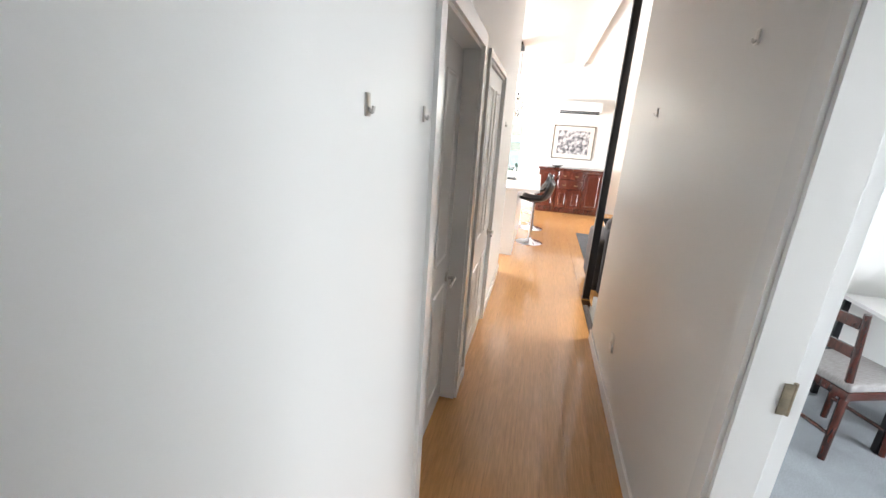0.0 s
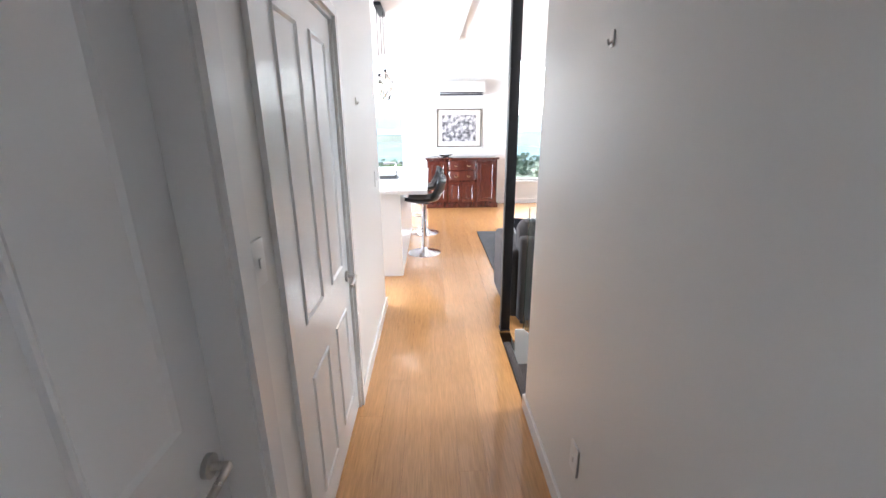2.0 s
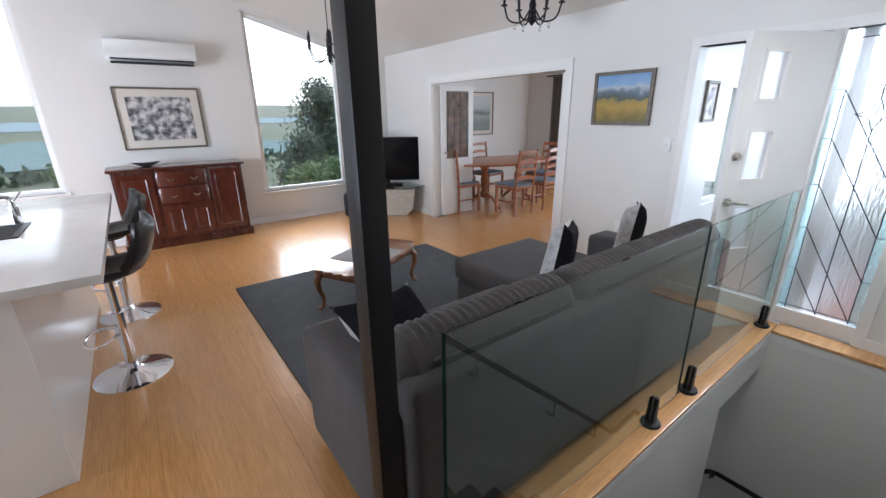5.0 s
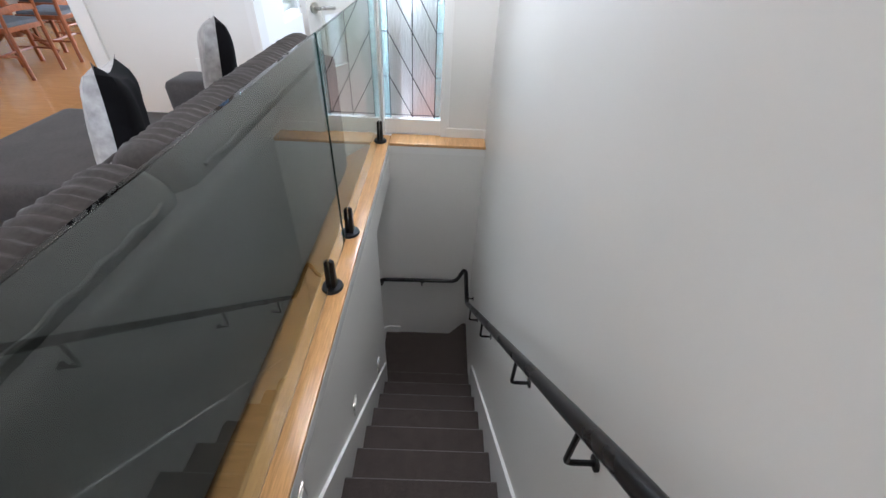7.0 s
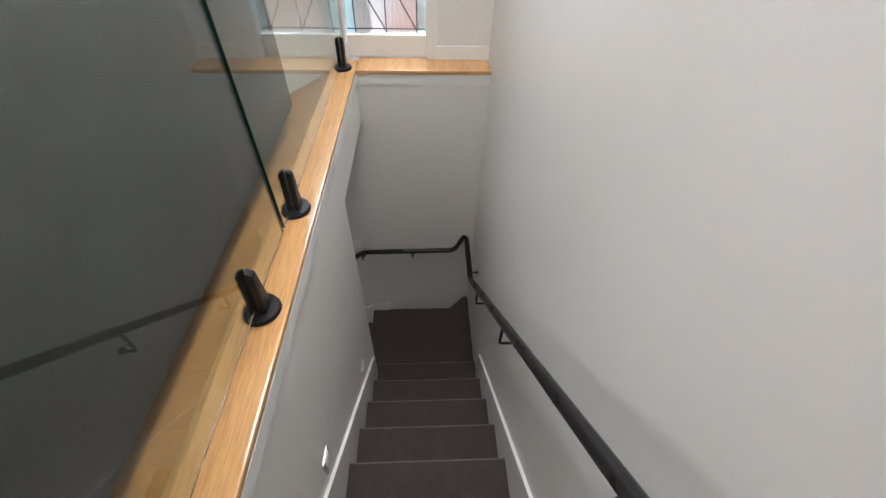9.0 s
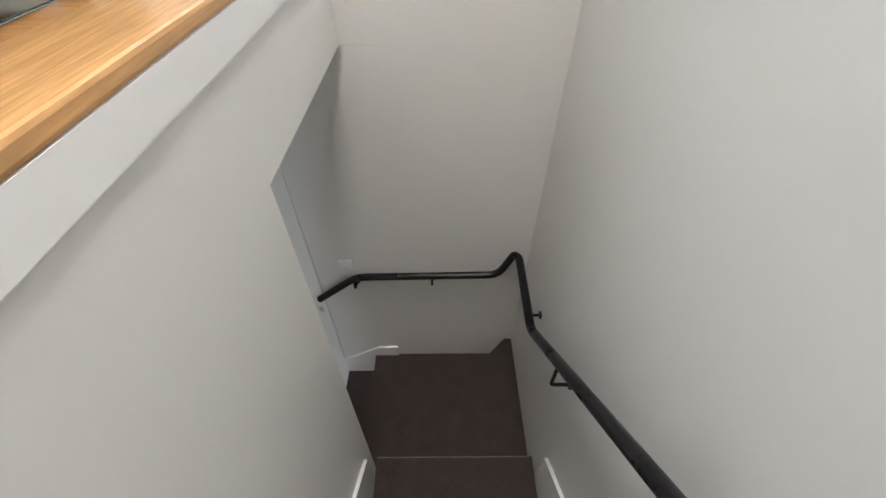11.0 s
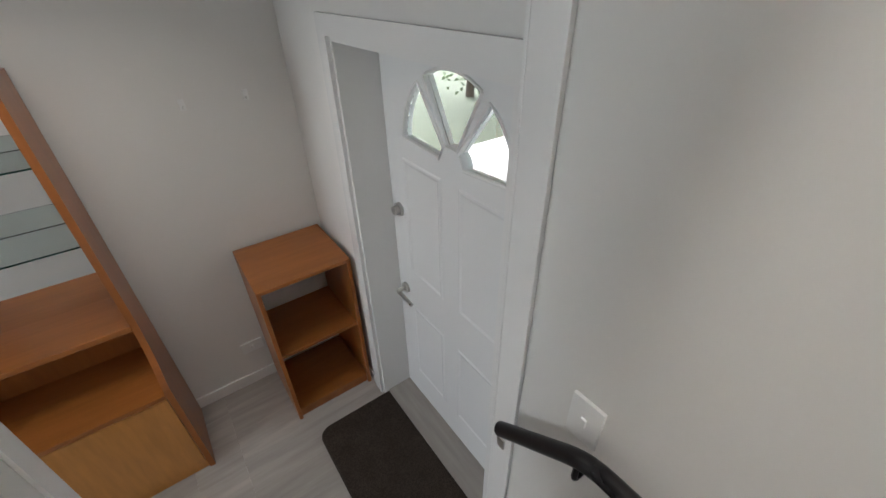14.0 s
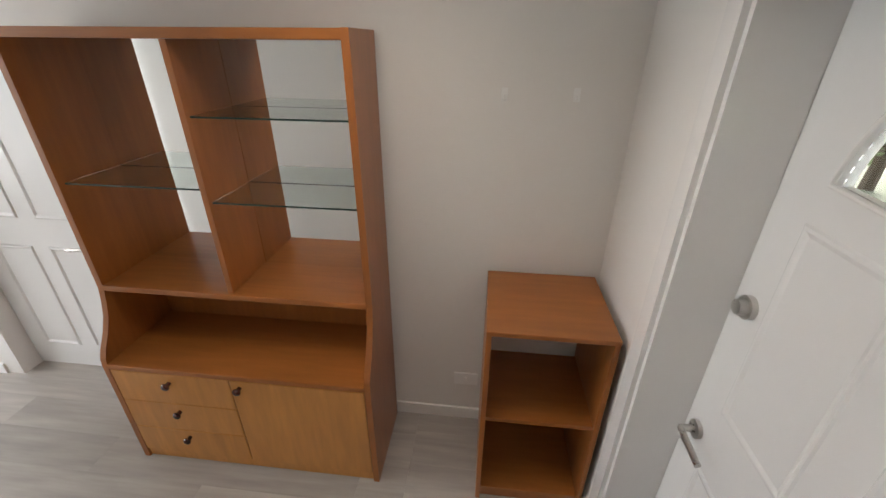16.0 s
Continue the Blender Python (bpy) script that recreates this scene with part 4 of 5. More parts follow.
# ---- living room ----
sb = thing("sideboard", pose(1.29, 9.46, 0), "dark red mahogany sideboard with bowed drawers", "sideboard")
part("plinth", boxes((-0.69, 0.69, -0.22, 0.22, 0, 0.09), bevel=0.006), M_MAHOG, sb)
part("body", boxes((-0.665, 0.665, -0.20, 0.22, 0.09, 0.92), bevel=0.004), M_MAHOG, sb)
part("top", boxes((-0.70, 0.70, -0.235, 0.235, 0.92, 0.955), bevel=0.01), M_MAHOG, sb)
bow = [(-0.26, -0.20)] + [(-0.26 + 0.52 * k / 12, -0.20 - 0.045 * math.sin(math.pi * k / 12)) for k in range(13)] + [(0.26, -0.20)]
for z0, z1 in ((0.73, 0.90), (0.53, 0.71)):
    dr = part("drawer", bevelled(prism(bmesh.new(), bow[1:-1] + [(0.26, -0.19), (-0.26, -0.19)], "z", z0, z1), 0.004, 1), M_BURR, sb)
    for x in (-0.12, 0.12):
        part("pull", tube(bmesh.new(), rounded_path([(x - 0.035, -0.247, (z0 + z1) / 2), (x, -0.255, (z0 + z1) / 2 - 0.03), (x + 0.035, -0.247, (z0 + z1) / 2)], 0.02), 0.004, 8), M_BRASS, dr)
for x0, x1, z0, z1 in ((-0.64, -0.29, 0.12, 0.89), (0.29, 0.64, 0.12, 0.89), (-0.26, -0.005, 0.12, 0.50), (0.005, 0.26, 0.12, 0.50)):
    bm = boxes((x0, x1, -0.215, -0.2, z0, z1), bevel=0.004, segments=1)
    moulding_panel(bm, x0 + 0.05, x1 - 0.05, z0 + 0.05, z1 - 0.05, -0.215)
    part("cupboard_door", bm, M_BURR, sb, smooth=False)

bowl = thing("dish", pose(0.98, 9.46, 0.955), "small dark leaf-shaped dish on the sideboard", "dish")
bm = bmesh.new()
lathe(bm, [(0.03, 0), (0.05, 0.006), (0.11, 0.03), (0.118, 0.034), (0.108, 0.034), (0.045, 0.012), (0.002, 0.010)], 24)
for v in bm.verts:
    v.co.x *= 1.2
    v.co.z += 0.012 * (v.co.x / 0.12) ** 2
part("dish_body", bm, M_DARK, bowl)


def art_material(name, kind):
    m = bpy.data.materials.new(name)
    m.use_nodes = True
    n, l = m.node_tree.nodes, m.node_tree.links
    b = n["Principled BSDF"]
    b.inputs["Roughness"].default_value = 0.35
    tc = n.new("ShaderNodeTexCoord")
    ns = n.new("ShaderNodeTexNoise")
    ns.inputs["Detail"].default_value = 8
    l.new(tc.outputs["Object"], ns.inputs["Vector"])
    cr = n.new("ShaderNodeValToRGB")
    e = cr.color_ramp.elements
    if kind == "print":
        ns.inputs["Scale"].default_value = 14
        e[0].position, e[0].color = 0.36, (0.06, 0.06, 0.065, 1)
        e[1].position, e[1].color = 0.62, (0.62, 0.60, 0.58, 1)
        x = e.new(0.48)
        x.color = (0.26, 0.25, 0.26, 1)
        l.new(ns.outputs["Fac"], cr.inputs["Fac"])
    else:
        sep = n.new("ShaderNodeSeparateXYZ")
        l.new(tc.outputs["Object"], sep.inputs[0])
        ns.inputs["Scale"].default_value = 9
        ad = n.new("ShaderNodeMath")
        ad.operation = "MULTIPLY_ADD"
        l.new(ns.outputs["Fac"], ad.inputs[0])
        ad.inputs[1].default_value = 0.16
        l.new(sep.outputs["Z"], ad.inputs[2])
        mr = n.new("ShaderNodeMapRange")
        mr.inputs["From Min"].default_value, mr.inputs["From Max"].default_value = -0.10, 0.29
        l.new(ad.outputs[0], mr.inputs["Value"])
        stops = ((0.0, (0.16, 0.12, 0.02)), (0.30, (0.42, 0.27, 0.04)), (0.42, (0.30, 0.22, 0.05)), (0.47, (0.06, 0.08, 0.06)), (0.60, (0.12, 0.16, 0.22)), (0.70, (0.45, 0.50, 0.55)), (0.76, (0.25, 0.40, 0.62)), (1.0, (0.16, 0.32, 0.60)))
        if kind == "green":
            stops = ((0.0, (0.20, 0.24, 0.22)), (0.35, (0.34, 0.38, 0.34)), (0.5, (0.14, 0.18, 0.17)), (0.7, (0.42, 0.45, 0.44)), (1.0, (0.55, 0.57, 0.56)))
        e[0].position, e[0].color = stops[0][0], (*stops[0][1], 1)
        e[1].position, e[1].color = stops[-1][0], (*stops[-1][1], 1)
        for pos, c in stops[1:-1]:
            x = e.new(pos)
            x.color = (*c, 1)
        l.new(mr.outputs[0], cr.inputs["Fac"])
    l.new(cr.outputs[0], b.inputs["Base Color"])
    return m


def picture(m, w, hh, border, frame_mat, art, label, mount=True, fw=0.022):
    """A framed picture; local x along the wall, local -y into the room."""
    t = thing("framed_picture", m, label, "picture")
    bm = bmesh.new()
    for r in ((-w / 2, w / 2, -hh / 2, -hh / 2 + fw), (-w / 2, w / 2, hh / 2 - fw, hh / 2), (-w / 2, -w / 2 + fw, -hh / 2 + fw, hh / 2 - fw), (w / 2 - fw, w / 2, -hh / 2 + fw, hh / 2 - fw)):
        box(bm, r[0], r[1], -0.026, -0.002, r[2], r[3])
    part("frame_moulding", bm, frame_mat, t, smooth=False)
    if mount:
        part("mount", boxes((-w / 2 + fw, w / 2 - fw, -0.012, -0.006, -hh / 2 + fw, hh / 2 - fw)), M_MOUNT, t, smooth=False)
    b = fw + border
    part("print", boxes((-w / 2 + b, w / 2 - b, -0.015, -0.0125, -hh / 2 + b, hh / 2 - b)), art, t, smooth=False)
    return t


M_MOUNT = mat("cream_mount", (0.66, 0.62, 0.55), 0.8, vary=0.02)
M_FRAME = mat("grey_gilt_frame", (0.16, 0.135, 0.10), 0.4, vary=0.2, scale=30)
A_PRINT = art_material("figure_print", "print")
A_LAND = art_material("mountain_painting", "land")
A_GREEN = art_material("grey_landscape_print", "green")
picture(pose(1.255, NY, 1.485), 0.87, 0.71, 0.085, M_FRAME, A_PRINT, "framed grey tonal print in a cream mount")
picture(pose(EX, 5.562, 1.605, 0, 0, -90), 0.55, 0.45, 0.0, M_FRAME, A_LAND, "framed mountain landscape painting with golden field", False, 0.03)
picture(pose(6.92, 10.2, 1.48), 0.70, 0.86, 0.07, M_FRAME, A_GREEN, "framed grey landscape print on dining wall")
picture(pose(5.0, 5.10, 1.57, 0, 0, 0), 0.24, 0.34, 0.03, M_FRAME, A_PRINT, "small framed picture in the porch")

ac = thing("heat_pump", pose(1.285, NY, 2.205), "white wall-mounted heat pump unit", "heat pump")
o = [(0, -0.115), (-0.13, -0.115), (-0.19, -0.085), (-0.205, -0.04), (-0.205, 0.09), (-0.19, 0.115), (0, 0.115)]
part("casing", bevelled(prism(bmesh.new(), o, "x", -0.435, 0.435), 0.004, 1), M_PLASTIC, ac)
part("outlet_louvre", boxes((-0.40, 0.40, -0.19, -0.10, -0.128, -0.112)), M_DARK, ac, "dark air outlet slot", smooth=False)
part("outlet_louvre", boxes((-0.40, 0.40, -0.208, -0.198, -0.095, -0.078)), M_DARK, ac, "dark air outlet slot", smooth=False)
part("top_grille", boxes((-0.42, 0.42, -0.17, -0.03, 0.1155, 0.119)), M_NICKEL, ac, smooth=False)

rug = tagged(solid("rug", boxes((1.37, 3.49, 5.25, 7.35, 0.001, 0.014), bevel=0.004), M_RUG), label="charcoal grey rug on the bamboo floor", category="rug")

# sofa: along the stairwell, chaise at the far end
sofa = thing("corner_sofa", pose(0, 0, 0), "charcoal fabric sofa with chaise, back to the stairs", "sofa")
part("base", soft_box(bmesh.new(), 1.36, 3.70, 4.36, 5.18, 0.05, 0.30, 0.03, 3), M_SOFA, sofa)
part("chaise_base", soft_box(bmesh.new(), 2.66, 3.50, 5.10, 5.74, 0.05, 0.30, 0.03, 3), M_SOFA, sofa)
part("back_frame", soft_box(bmesh.new(), 1.36, 3.72, 4.33, 4.52, 0.05, 0.74, 0.045), M_SOFA, sofa)
part("arm", soft_box(bmesh.new(), 1.29, 1.52, 4.40, 5.16, 0.05, 0.62, 0.06), M_SOFA, sofa)
part("arm", soft_box(bmesh.new(), 3.50, 3.74, 4.40, 5.20, 0.05, 0.62, 0.06), M_SOFA, sofa)
part("seat_cushion", soft_box(bmesh.new(), 1.53, 2.62, 4.52, 5.20, 0.30, 0.46, 0.05), M_SOFA, sofa)
part("chaise_cushion", soft_box(bmesh.new(), 2.64, 3.50, 4.52, 5.76, 0.30, 0.47, 0.055), M_SOFA, sofa)
for x0, x1, sd in ((1.36, 2.24, 3), (2.23, 3.72, 5)):
    n1 = 130 if x1 < 3 else 220
    bm = bmesh.new()
    rnd = random.Random(sd)
    rings = []
    prof = [(0.0, -0.19), (0.10, -0.15), (0.125, 0.0), (0.10, 0.115), (0.035, 0.15), (-0.04, 0.14), (-0.10, 0.07), (-0.105, -0.06), (-0.085, -0.17)]
    for i in range(n1 + 1):
        u = i / n1
        x = x0 + (x1 - x0) * u
        endk = min(1.0, (min(u, 1 - u) * (x1 - x0)) / 0.07)
        k = 0.62 + 0.38 * math.sin(endk * math.pi / 2)
        ruck = 0.007 * rnd.uniform(0.15, 1.0) * math.sin(i * 1.15 + rnd.uniform(-0.6, 0.6)) * (1 if 0.05 < u < 0.95 else 0)
        rings.append([bm.verts.new((x + 0.25 * ruck, 4.475 + y * k + (ruck * 0.6 if z > 0.05 else 0), 0.705 + z * k + (ruck if z > 0.0 else 0))) for y, z in prof])
    for a, b in zip(rings, rings[1:]):
        for j in range(len(prof)):
            bm.faces.new((a[j], a[(j + 1) % len(prof)], b[(j + 1) % len(prof)], b[j]))
    bm.faces.new(rings[0])
    bm.faces.new(rings[-1])
    bmesh.ops.recalc_face_normals(bm, faces=bm.faces[:])
    cu = part("back_cushion", bm, M_SOFA, sofa, "ruched back cushion")
    sub = cu.modifiers.new("round", "SUBSURF")
    sub.levels = sub.render_levels = 1
    part("piping", tube(bmesh.new(), [(x0 + 0.03 + (x1 - x0 - 0.06) * k / 30, 4.575, 0.80 + 0.004 * math.sin(k * 1.7)) for k in range(31)], 0.006, 8), M_SOFA, cu)
    part("piping", tube(bmesh.new(), [(x0 + 0.11 + (x1 - x0 - 0.22) * k / 30, 4.373, 0.772 + 0.004 * math.sin(k * 1.3)) for k in range(31)], 0.006, 8), M_SOFA, cu)
for x, y in ((1.42, 4.42), (1.42, 5.08), (3.66, 4.42), (2.72, 5.66), (3.44, 5.66)):
    part("foot", cyl(bmesh.new(), (x, y, 0.0), (x, y, 0.06), 0.02, 0.028, n=12), M_DARK, sofa)


def throw_cushion(m, label, s=0.45):
    t = thing("throw_cushion", m, label, "cushion", "sofa cushions")
    bm = bmesh.new()
    pillow(bm, s, s, 0.14, pinch=0.2, crease=0.004, seed=4)
    bm2 = bm.copy()
    bmesh.ops.delete(bm2, geom=[f for f in bm2.faces if f.calc_center_median().y > 0.0], context="FACES")
    bmesh.ops.delete(bm, geom=[f for f in bm.faces if f.calc_center_median().y <= 0.0], context="FACES")
    part("front_cover", bm, M_SILVER, t, "silver crushed fabric face")
    part("back_cover", bm2, M_VELVET, t, "black velvet face")
    return t


throw_cushion(pose(1.62, 4.86, 0.60, -55, 4, 10), "silver and black cushion tipped against the sofa arm")
throw_cushion(pose(2.64, 4.80, 0.71, 8, 10, 30), "silver and black cushion standing on the sofa", 0.48)
throw_cushion(pose(3.37, 4.80, 0.72, 8, 10, 30), "silver and black cushion standing on the sofa", 0.48)

# coffee table
ct = thing("coffee_table", pose(2.29, 6.46, 0.014, 0, 0, 28.5) @ Matrix.Diagonal((0.94, 0.97, 0.87, 1)), "carved walnut coffee table with cabriole legs and glass top", "coffee table")
TL, TW = 0.50, 0.26


def scallop(a, b, amp=0.012, n=96):
    out = []
    for k in range(n):
        th = 2 * math.pi * k / n
        c, s = math.cos(th), math.sin(th)
        q = (abs(c) ** 5 + abs(s) ** 5) ** (-1 / 5)
        r = 1 + amp / 0.3 * math.sin(th * 18) * 0.6
        out.append((a * c * q * r, b * s * q * r))
    return out


part("tabletop", bevelled(prism(bmesh.new(), scallop(TL, TW), "z", 0.385, 0.42), 0.006, 2), M_WALNUT, ct)
part("apron", boxes((-TL + 0.07, TL - 0.07, -TW + 0.055, TW - 0.055, 0.32, 0.385), bevel=0.01), M_WALNUT, ct)
for sx in (-1, 1):
    for sy in (-1, 1):
        x, y = sx * (TL - 0.085), sy * (TW - 0.07)
        pts = [(x, y, 0.36), (x + sx * 0.03, y + sy * 0.03, 0.29), (x + sx * 0.022, y + sy * 0.022, 0.20), (x - sx * 0.004, y - sy * 0.004, 0.10), (x + sx * 0.008, y + sy * 0.008, 0.035), (x + sx * 0.03, y + sy * 0.03, 0.014)]
        bm = bmesh.new()
        sm = rounded_path(pts, 0.03, 4)
        tube(bm, sm, 0.02, 10)
        for v in bm.verts:
            zc = max(0.0, min(0.36, v.co.z))
            k = 0.7 + 1.0 * (zc / 0.36) ** 1.5 + (0.5 if zc < 0.03 else 0)
            axis = min(sm, key=lambda p: abs(p.z - v.co.z))
            v.co.x = axis.x + (v.co.x - axis.x) * k
            v.co.y = axis.y + (v.co.y - axis.y) * k
        part("leg", bm, M_WALNUT, ct)
runner = tagged(solid("table_runner", boxes((-0.22, 0.19, -0.235, 0.235, 0, 0.003), bevel=0.001), M_RUNNER), label="grey woven cloth laid across the coffee table", category="table runner")
runner.matrix_world = pose(2.30, 6.465, 0.3805, 0, 0, 28.5)

# television and stand in the corner
tvs = thing("tv_stand", pose(3.95, 9.05, 0, 0, 0, -38), "glass topped television stand on a pale stone base", "tv stand")
p = part("glass_top", prism(bmesh.new(), [(-0.62, 0.05), (-0.45, 0.30), (0.45, 0.30), (0.62, 0.05), (0.40, -0.30), (-0.40, -0.30)], "z", 0.435, 0.447), M_GLASSG, tvs, smooth=False)
part("glass_edge", tube(bmesh.new(), [(-0.62, 0.05, 0.441), (-0.40, -0.30, 0.441), (0.40, -0.30, 0.441), (0.62, 0.05, 0.441)], 0.006, 6), M_EDGE, tvs, "dark green glass edge")
o = [(-0.34, 0), (0.30, 0), (0.40, 0.10), (0.44, 0.43), (-0.46, 0.43), (-0.40, 0.30), (-0.42, 0.12)]
part("stone_base", bevelled(prism(bmesh.new(), o, "y", -0.16, 0.12), 0.012, 2), M_TRAV, tvs)
part("scroll", cyl(bmesh.new(), (-0.12, -0.18, 0.32), (-0.12, 0.10, 0.32), 0.085, n=28), M_TRAV, tvs, "rounded pale stone scroll")
tv = thing("television", pose(3.98, 9.10, 0.449, 0, 0, -33), "large black flat television, switched off", "television")
part("screen_frame", boxes((-0.60, 0.60, -0.02, 0.03, 0.07, 0.72), bevel=0.006), M_BLACK, tv)
part("screen", boxes((-0.585, 0.585, -0.0225, -0.0195, 0.088, 0.705)), M_SCREEN, tv, "dark glossy screen", smooth=False)
part("neck", boxes((-0.05, 0.05, -0.005, 0.02, 0.01, 0.09)), M_BLACK, tv, smooth=False)
part("foot", boxes((-0.24, 0.24, -0.11, 0.11, 0, 0.014), bevel=0.004), M_BLACK, tv)
sbx = thing("set_top_box", pose(3.80, 8.92, 0.448, 0, 0, -35), "flat black media box under the television", "media box")
part("case", boxes((-0.17, 0.17, -0.09, 0.09, 0, 0.055), bevel=0.004), M_BLACK, sbx)
spk = thing("subwoofer", pose(3.50, 9.35, 0, 0, 0, -30), "black rounded floor speaker beside the stand", "speaker")
part("case", soft_box(bmesh.new(), -0.13, 0.13, -0.16, 0.16, 0.012, 0.36, 0.05), M_BLACK, spk)
part("foot", boxes((-0.10, 0.10, -0.12, 0.12, 0, 0.014)), M_DARK, spk, smooth=False)

# chandeliers


def chandelier(x, y, z, label, r=0.23):
    top = roof(x) - z
    ch = thing("chandelier", pose(x, y, z), label, "chandelier", "living room chandeliers")
    part("chain", cyl(bmesh.new(), (0, 0, 0.20), (0, 0, top - 0.03), 0.005, n=8), M_BLACK, ch)
    part("ceiling_rose", lathe(bmesh.new(), [(0.06, top - 0.035), (0.055, top - 0.015), (0.01, top - 0.008)], 20), M_BLACK, ch)
    part("stem", lathe(bmesh.new(), [(0.004, -0.12), (0.03, -0.09), (0.012, -0.04), (0.03, 0.03), (0.012, 0.10), (0.022, 0.17), (0.006, 0.22)], 16), M_BLACK, ch)
    for k in range(6):
        a = radians(60 * k + 12)
        c, s = math.cos(a), math.sin(a)
        arm = part("arm", tube(bmesh.new(), rounded_path([(0.01 * c, 0.01 * s, 0.02), (0.35 * r * c, 0.35 * r * s, -0.10), (0.85 * r * c, 0.85 * r * s, -0.08), (r * c, r * s, 0.04)], 0.06), 0.007, 8), M_BLACK, ch)
        part("candle", lathe(bmesh.new(), [(0.024, 0.035), (0.028, 0.045), (0.011, 0.048), (0.011, 0.12), (0.009, 0.125), (0.012, 0.145), (0.002, 0.175)], 12, (r * c, r * s, 0)), M_BLACK, arm)
        part("crystal", ball(bmesh.new(), (0.6 * r * c, 0.6 * r * s, -0.125), 0.011, 0.011, 0.02, 8, 6), M_GLASS, arm)
    return ch


chandelier(2.72, 7.9, 2.12, "dark metal chandelier with candle arms on a chain")
chandelier(3.72, 6.05, 2.30, "dark metal chandelier hanging close to the ceiling")

# ---- kitchen ----
isl = thing("kitchen_island", pose(0, 0, 0), "white kitchen island bench with a stone overhang", "kitchen island")
part("body", boxes((-0.52, 0.385, 5.54, 7.72, 0.0, 0.88), bevel=0.003, segments=1), M_TRIM, isl, smooth=False)
part("plinth", boxes((-0.50, 0.375, 5.545, 7.70, 0.0, 0.004)), M_DARK, isl, smooth=False)
part("benchtop", boxes((-0.56, 0.66, 5.49, 7.78, 0.88, 0.92), bevel=0.003), M_STONE, isl, "white stone benchtop")
sink = thing("kitchen_sink", pose(0.10, 6.62, 0.92), "black inset sink in the island bench", "sink")
part("rim", boxes((-0.36, 0.20, -0.20, 0.20, 0.0005, 0.006), bevel=0.002), M_BLACK, sink)
part("bowl_well", boxes((-0.33, 0.17, -0.17, 0.17, 0.0062, 0.0075)), M_DARK, sink, smooth=False)
tap = thing("kitchen_tap", pose(0.24, 6.86, 0.92), "chrome kitchen mixer tap", "tap")
part("body", cyl(bmesh.new(), (0, 0, 0), (0, 0, 0.10), 0.024, 0.021, n=18), M_CHROME, tap)
part("spout", tube(bmesh.new(), rounded_path([(0, 0, 0.09), (0, 0, 0.16), (-0.16, -0.02, 0.15)], 0.04), 0.012, 10), M_CHROME, tap)
part("lever", tube(bmesh.new(), [(0.0, 0.0, 0.10), (0.01, 0.0, 0.13), (0.05, 0.02, 0.18)], 0.006, 8), M_CHROME, tap)


def bar_stool(x, y, rz):
    t = thing("bar_stool", pose(x, y, 0, 0, 0, rz), "black leather bar stool on a chrome pedestal", "bar stool", "stools at the island")
    part("base_disc", lathe(bmesh.new(), [(0.205, 0), (0.205, 0.006), (0.17, 0.018), (0.08, 0.034), (0.04, 0.055), (0.03, 0.08)], 40), M_CHROME, t)
    part("pillar", cyl(cyl(bmesh.new(), (0, 0, 0.06), (0, 0, 0.42), 0.030, n=20), (0, 0, 0.42), (0, 0, 0.66), 0.022, n=20), M_CHROME, t)
    part("foot_ring", tube(bmesh.new(), [(0.03 + 0.15 * math.sin(radians(a)) ** 2 + 0.0, 0.16 * math.sin(radians(2 * a)) * 0.8, 0.28) for a in range(0, 181, 10)], 0.009, 8), M_CHROME, t)
    bm = bmesh.new()
    nx, ny = 12, 12
    rows = []
    for i in range(nx + 1):
        u = i / nx
        row = []
        for j in range(ny + 1):
            v = -1 + 2 * j / ny
            if u < 0.55:
                px, pz = 0.20 - 0.36 * (u / 0.55), 0.68 - 0.025 * math.sin(math.pi * u / 0.55)
            else:
                k = (u - 0.55) / 0.45
                px, pz = -0.16 - 0.075 * math.sin(k * math.pi / 2) - 0.03 * k, 0.68 + 0.25 * k ** 1.25
            w = 0.205 - 0.035 * max(0, u - 0.7) / 0.3
            row.append(bm.verts.new((px + 0.05 * v * v * (1 if u > 0.5 else 0.0), w * v, pz + 0.04 * v * v)))
        rows.append(row)
    for i in range(nx):
        for j in range(ny):
            bm.faces.new((rows[i][j], rows[i][j + 1], rows[i + 1][j + 1], rows[i + 1][j]))
    s = part("seat_shell", bm, M_LEATHER, t)
    so = s.modifiers.new("thick", "SOLIDIFY")
    so.thickness, so.offset = 0.035, 0.0
    part("seat_plate", cyl(bmesh.new(), (0, 0, 0.635), (0, 0, 0.655), 0.09, n=20), M_BLACK, t)
    return t


bar_stool(0.60, 6.36, 172)
bar_stool(0.60, 7.37, 185)


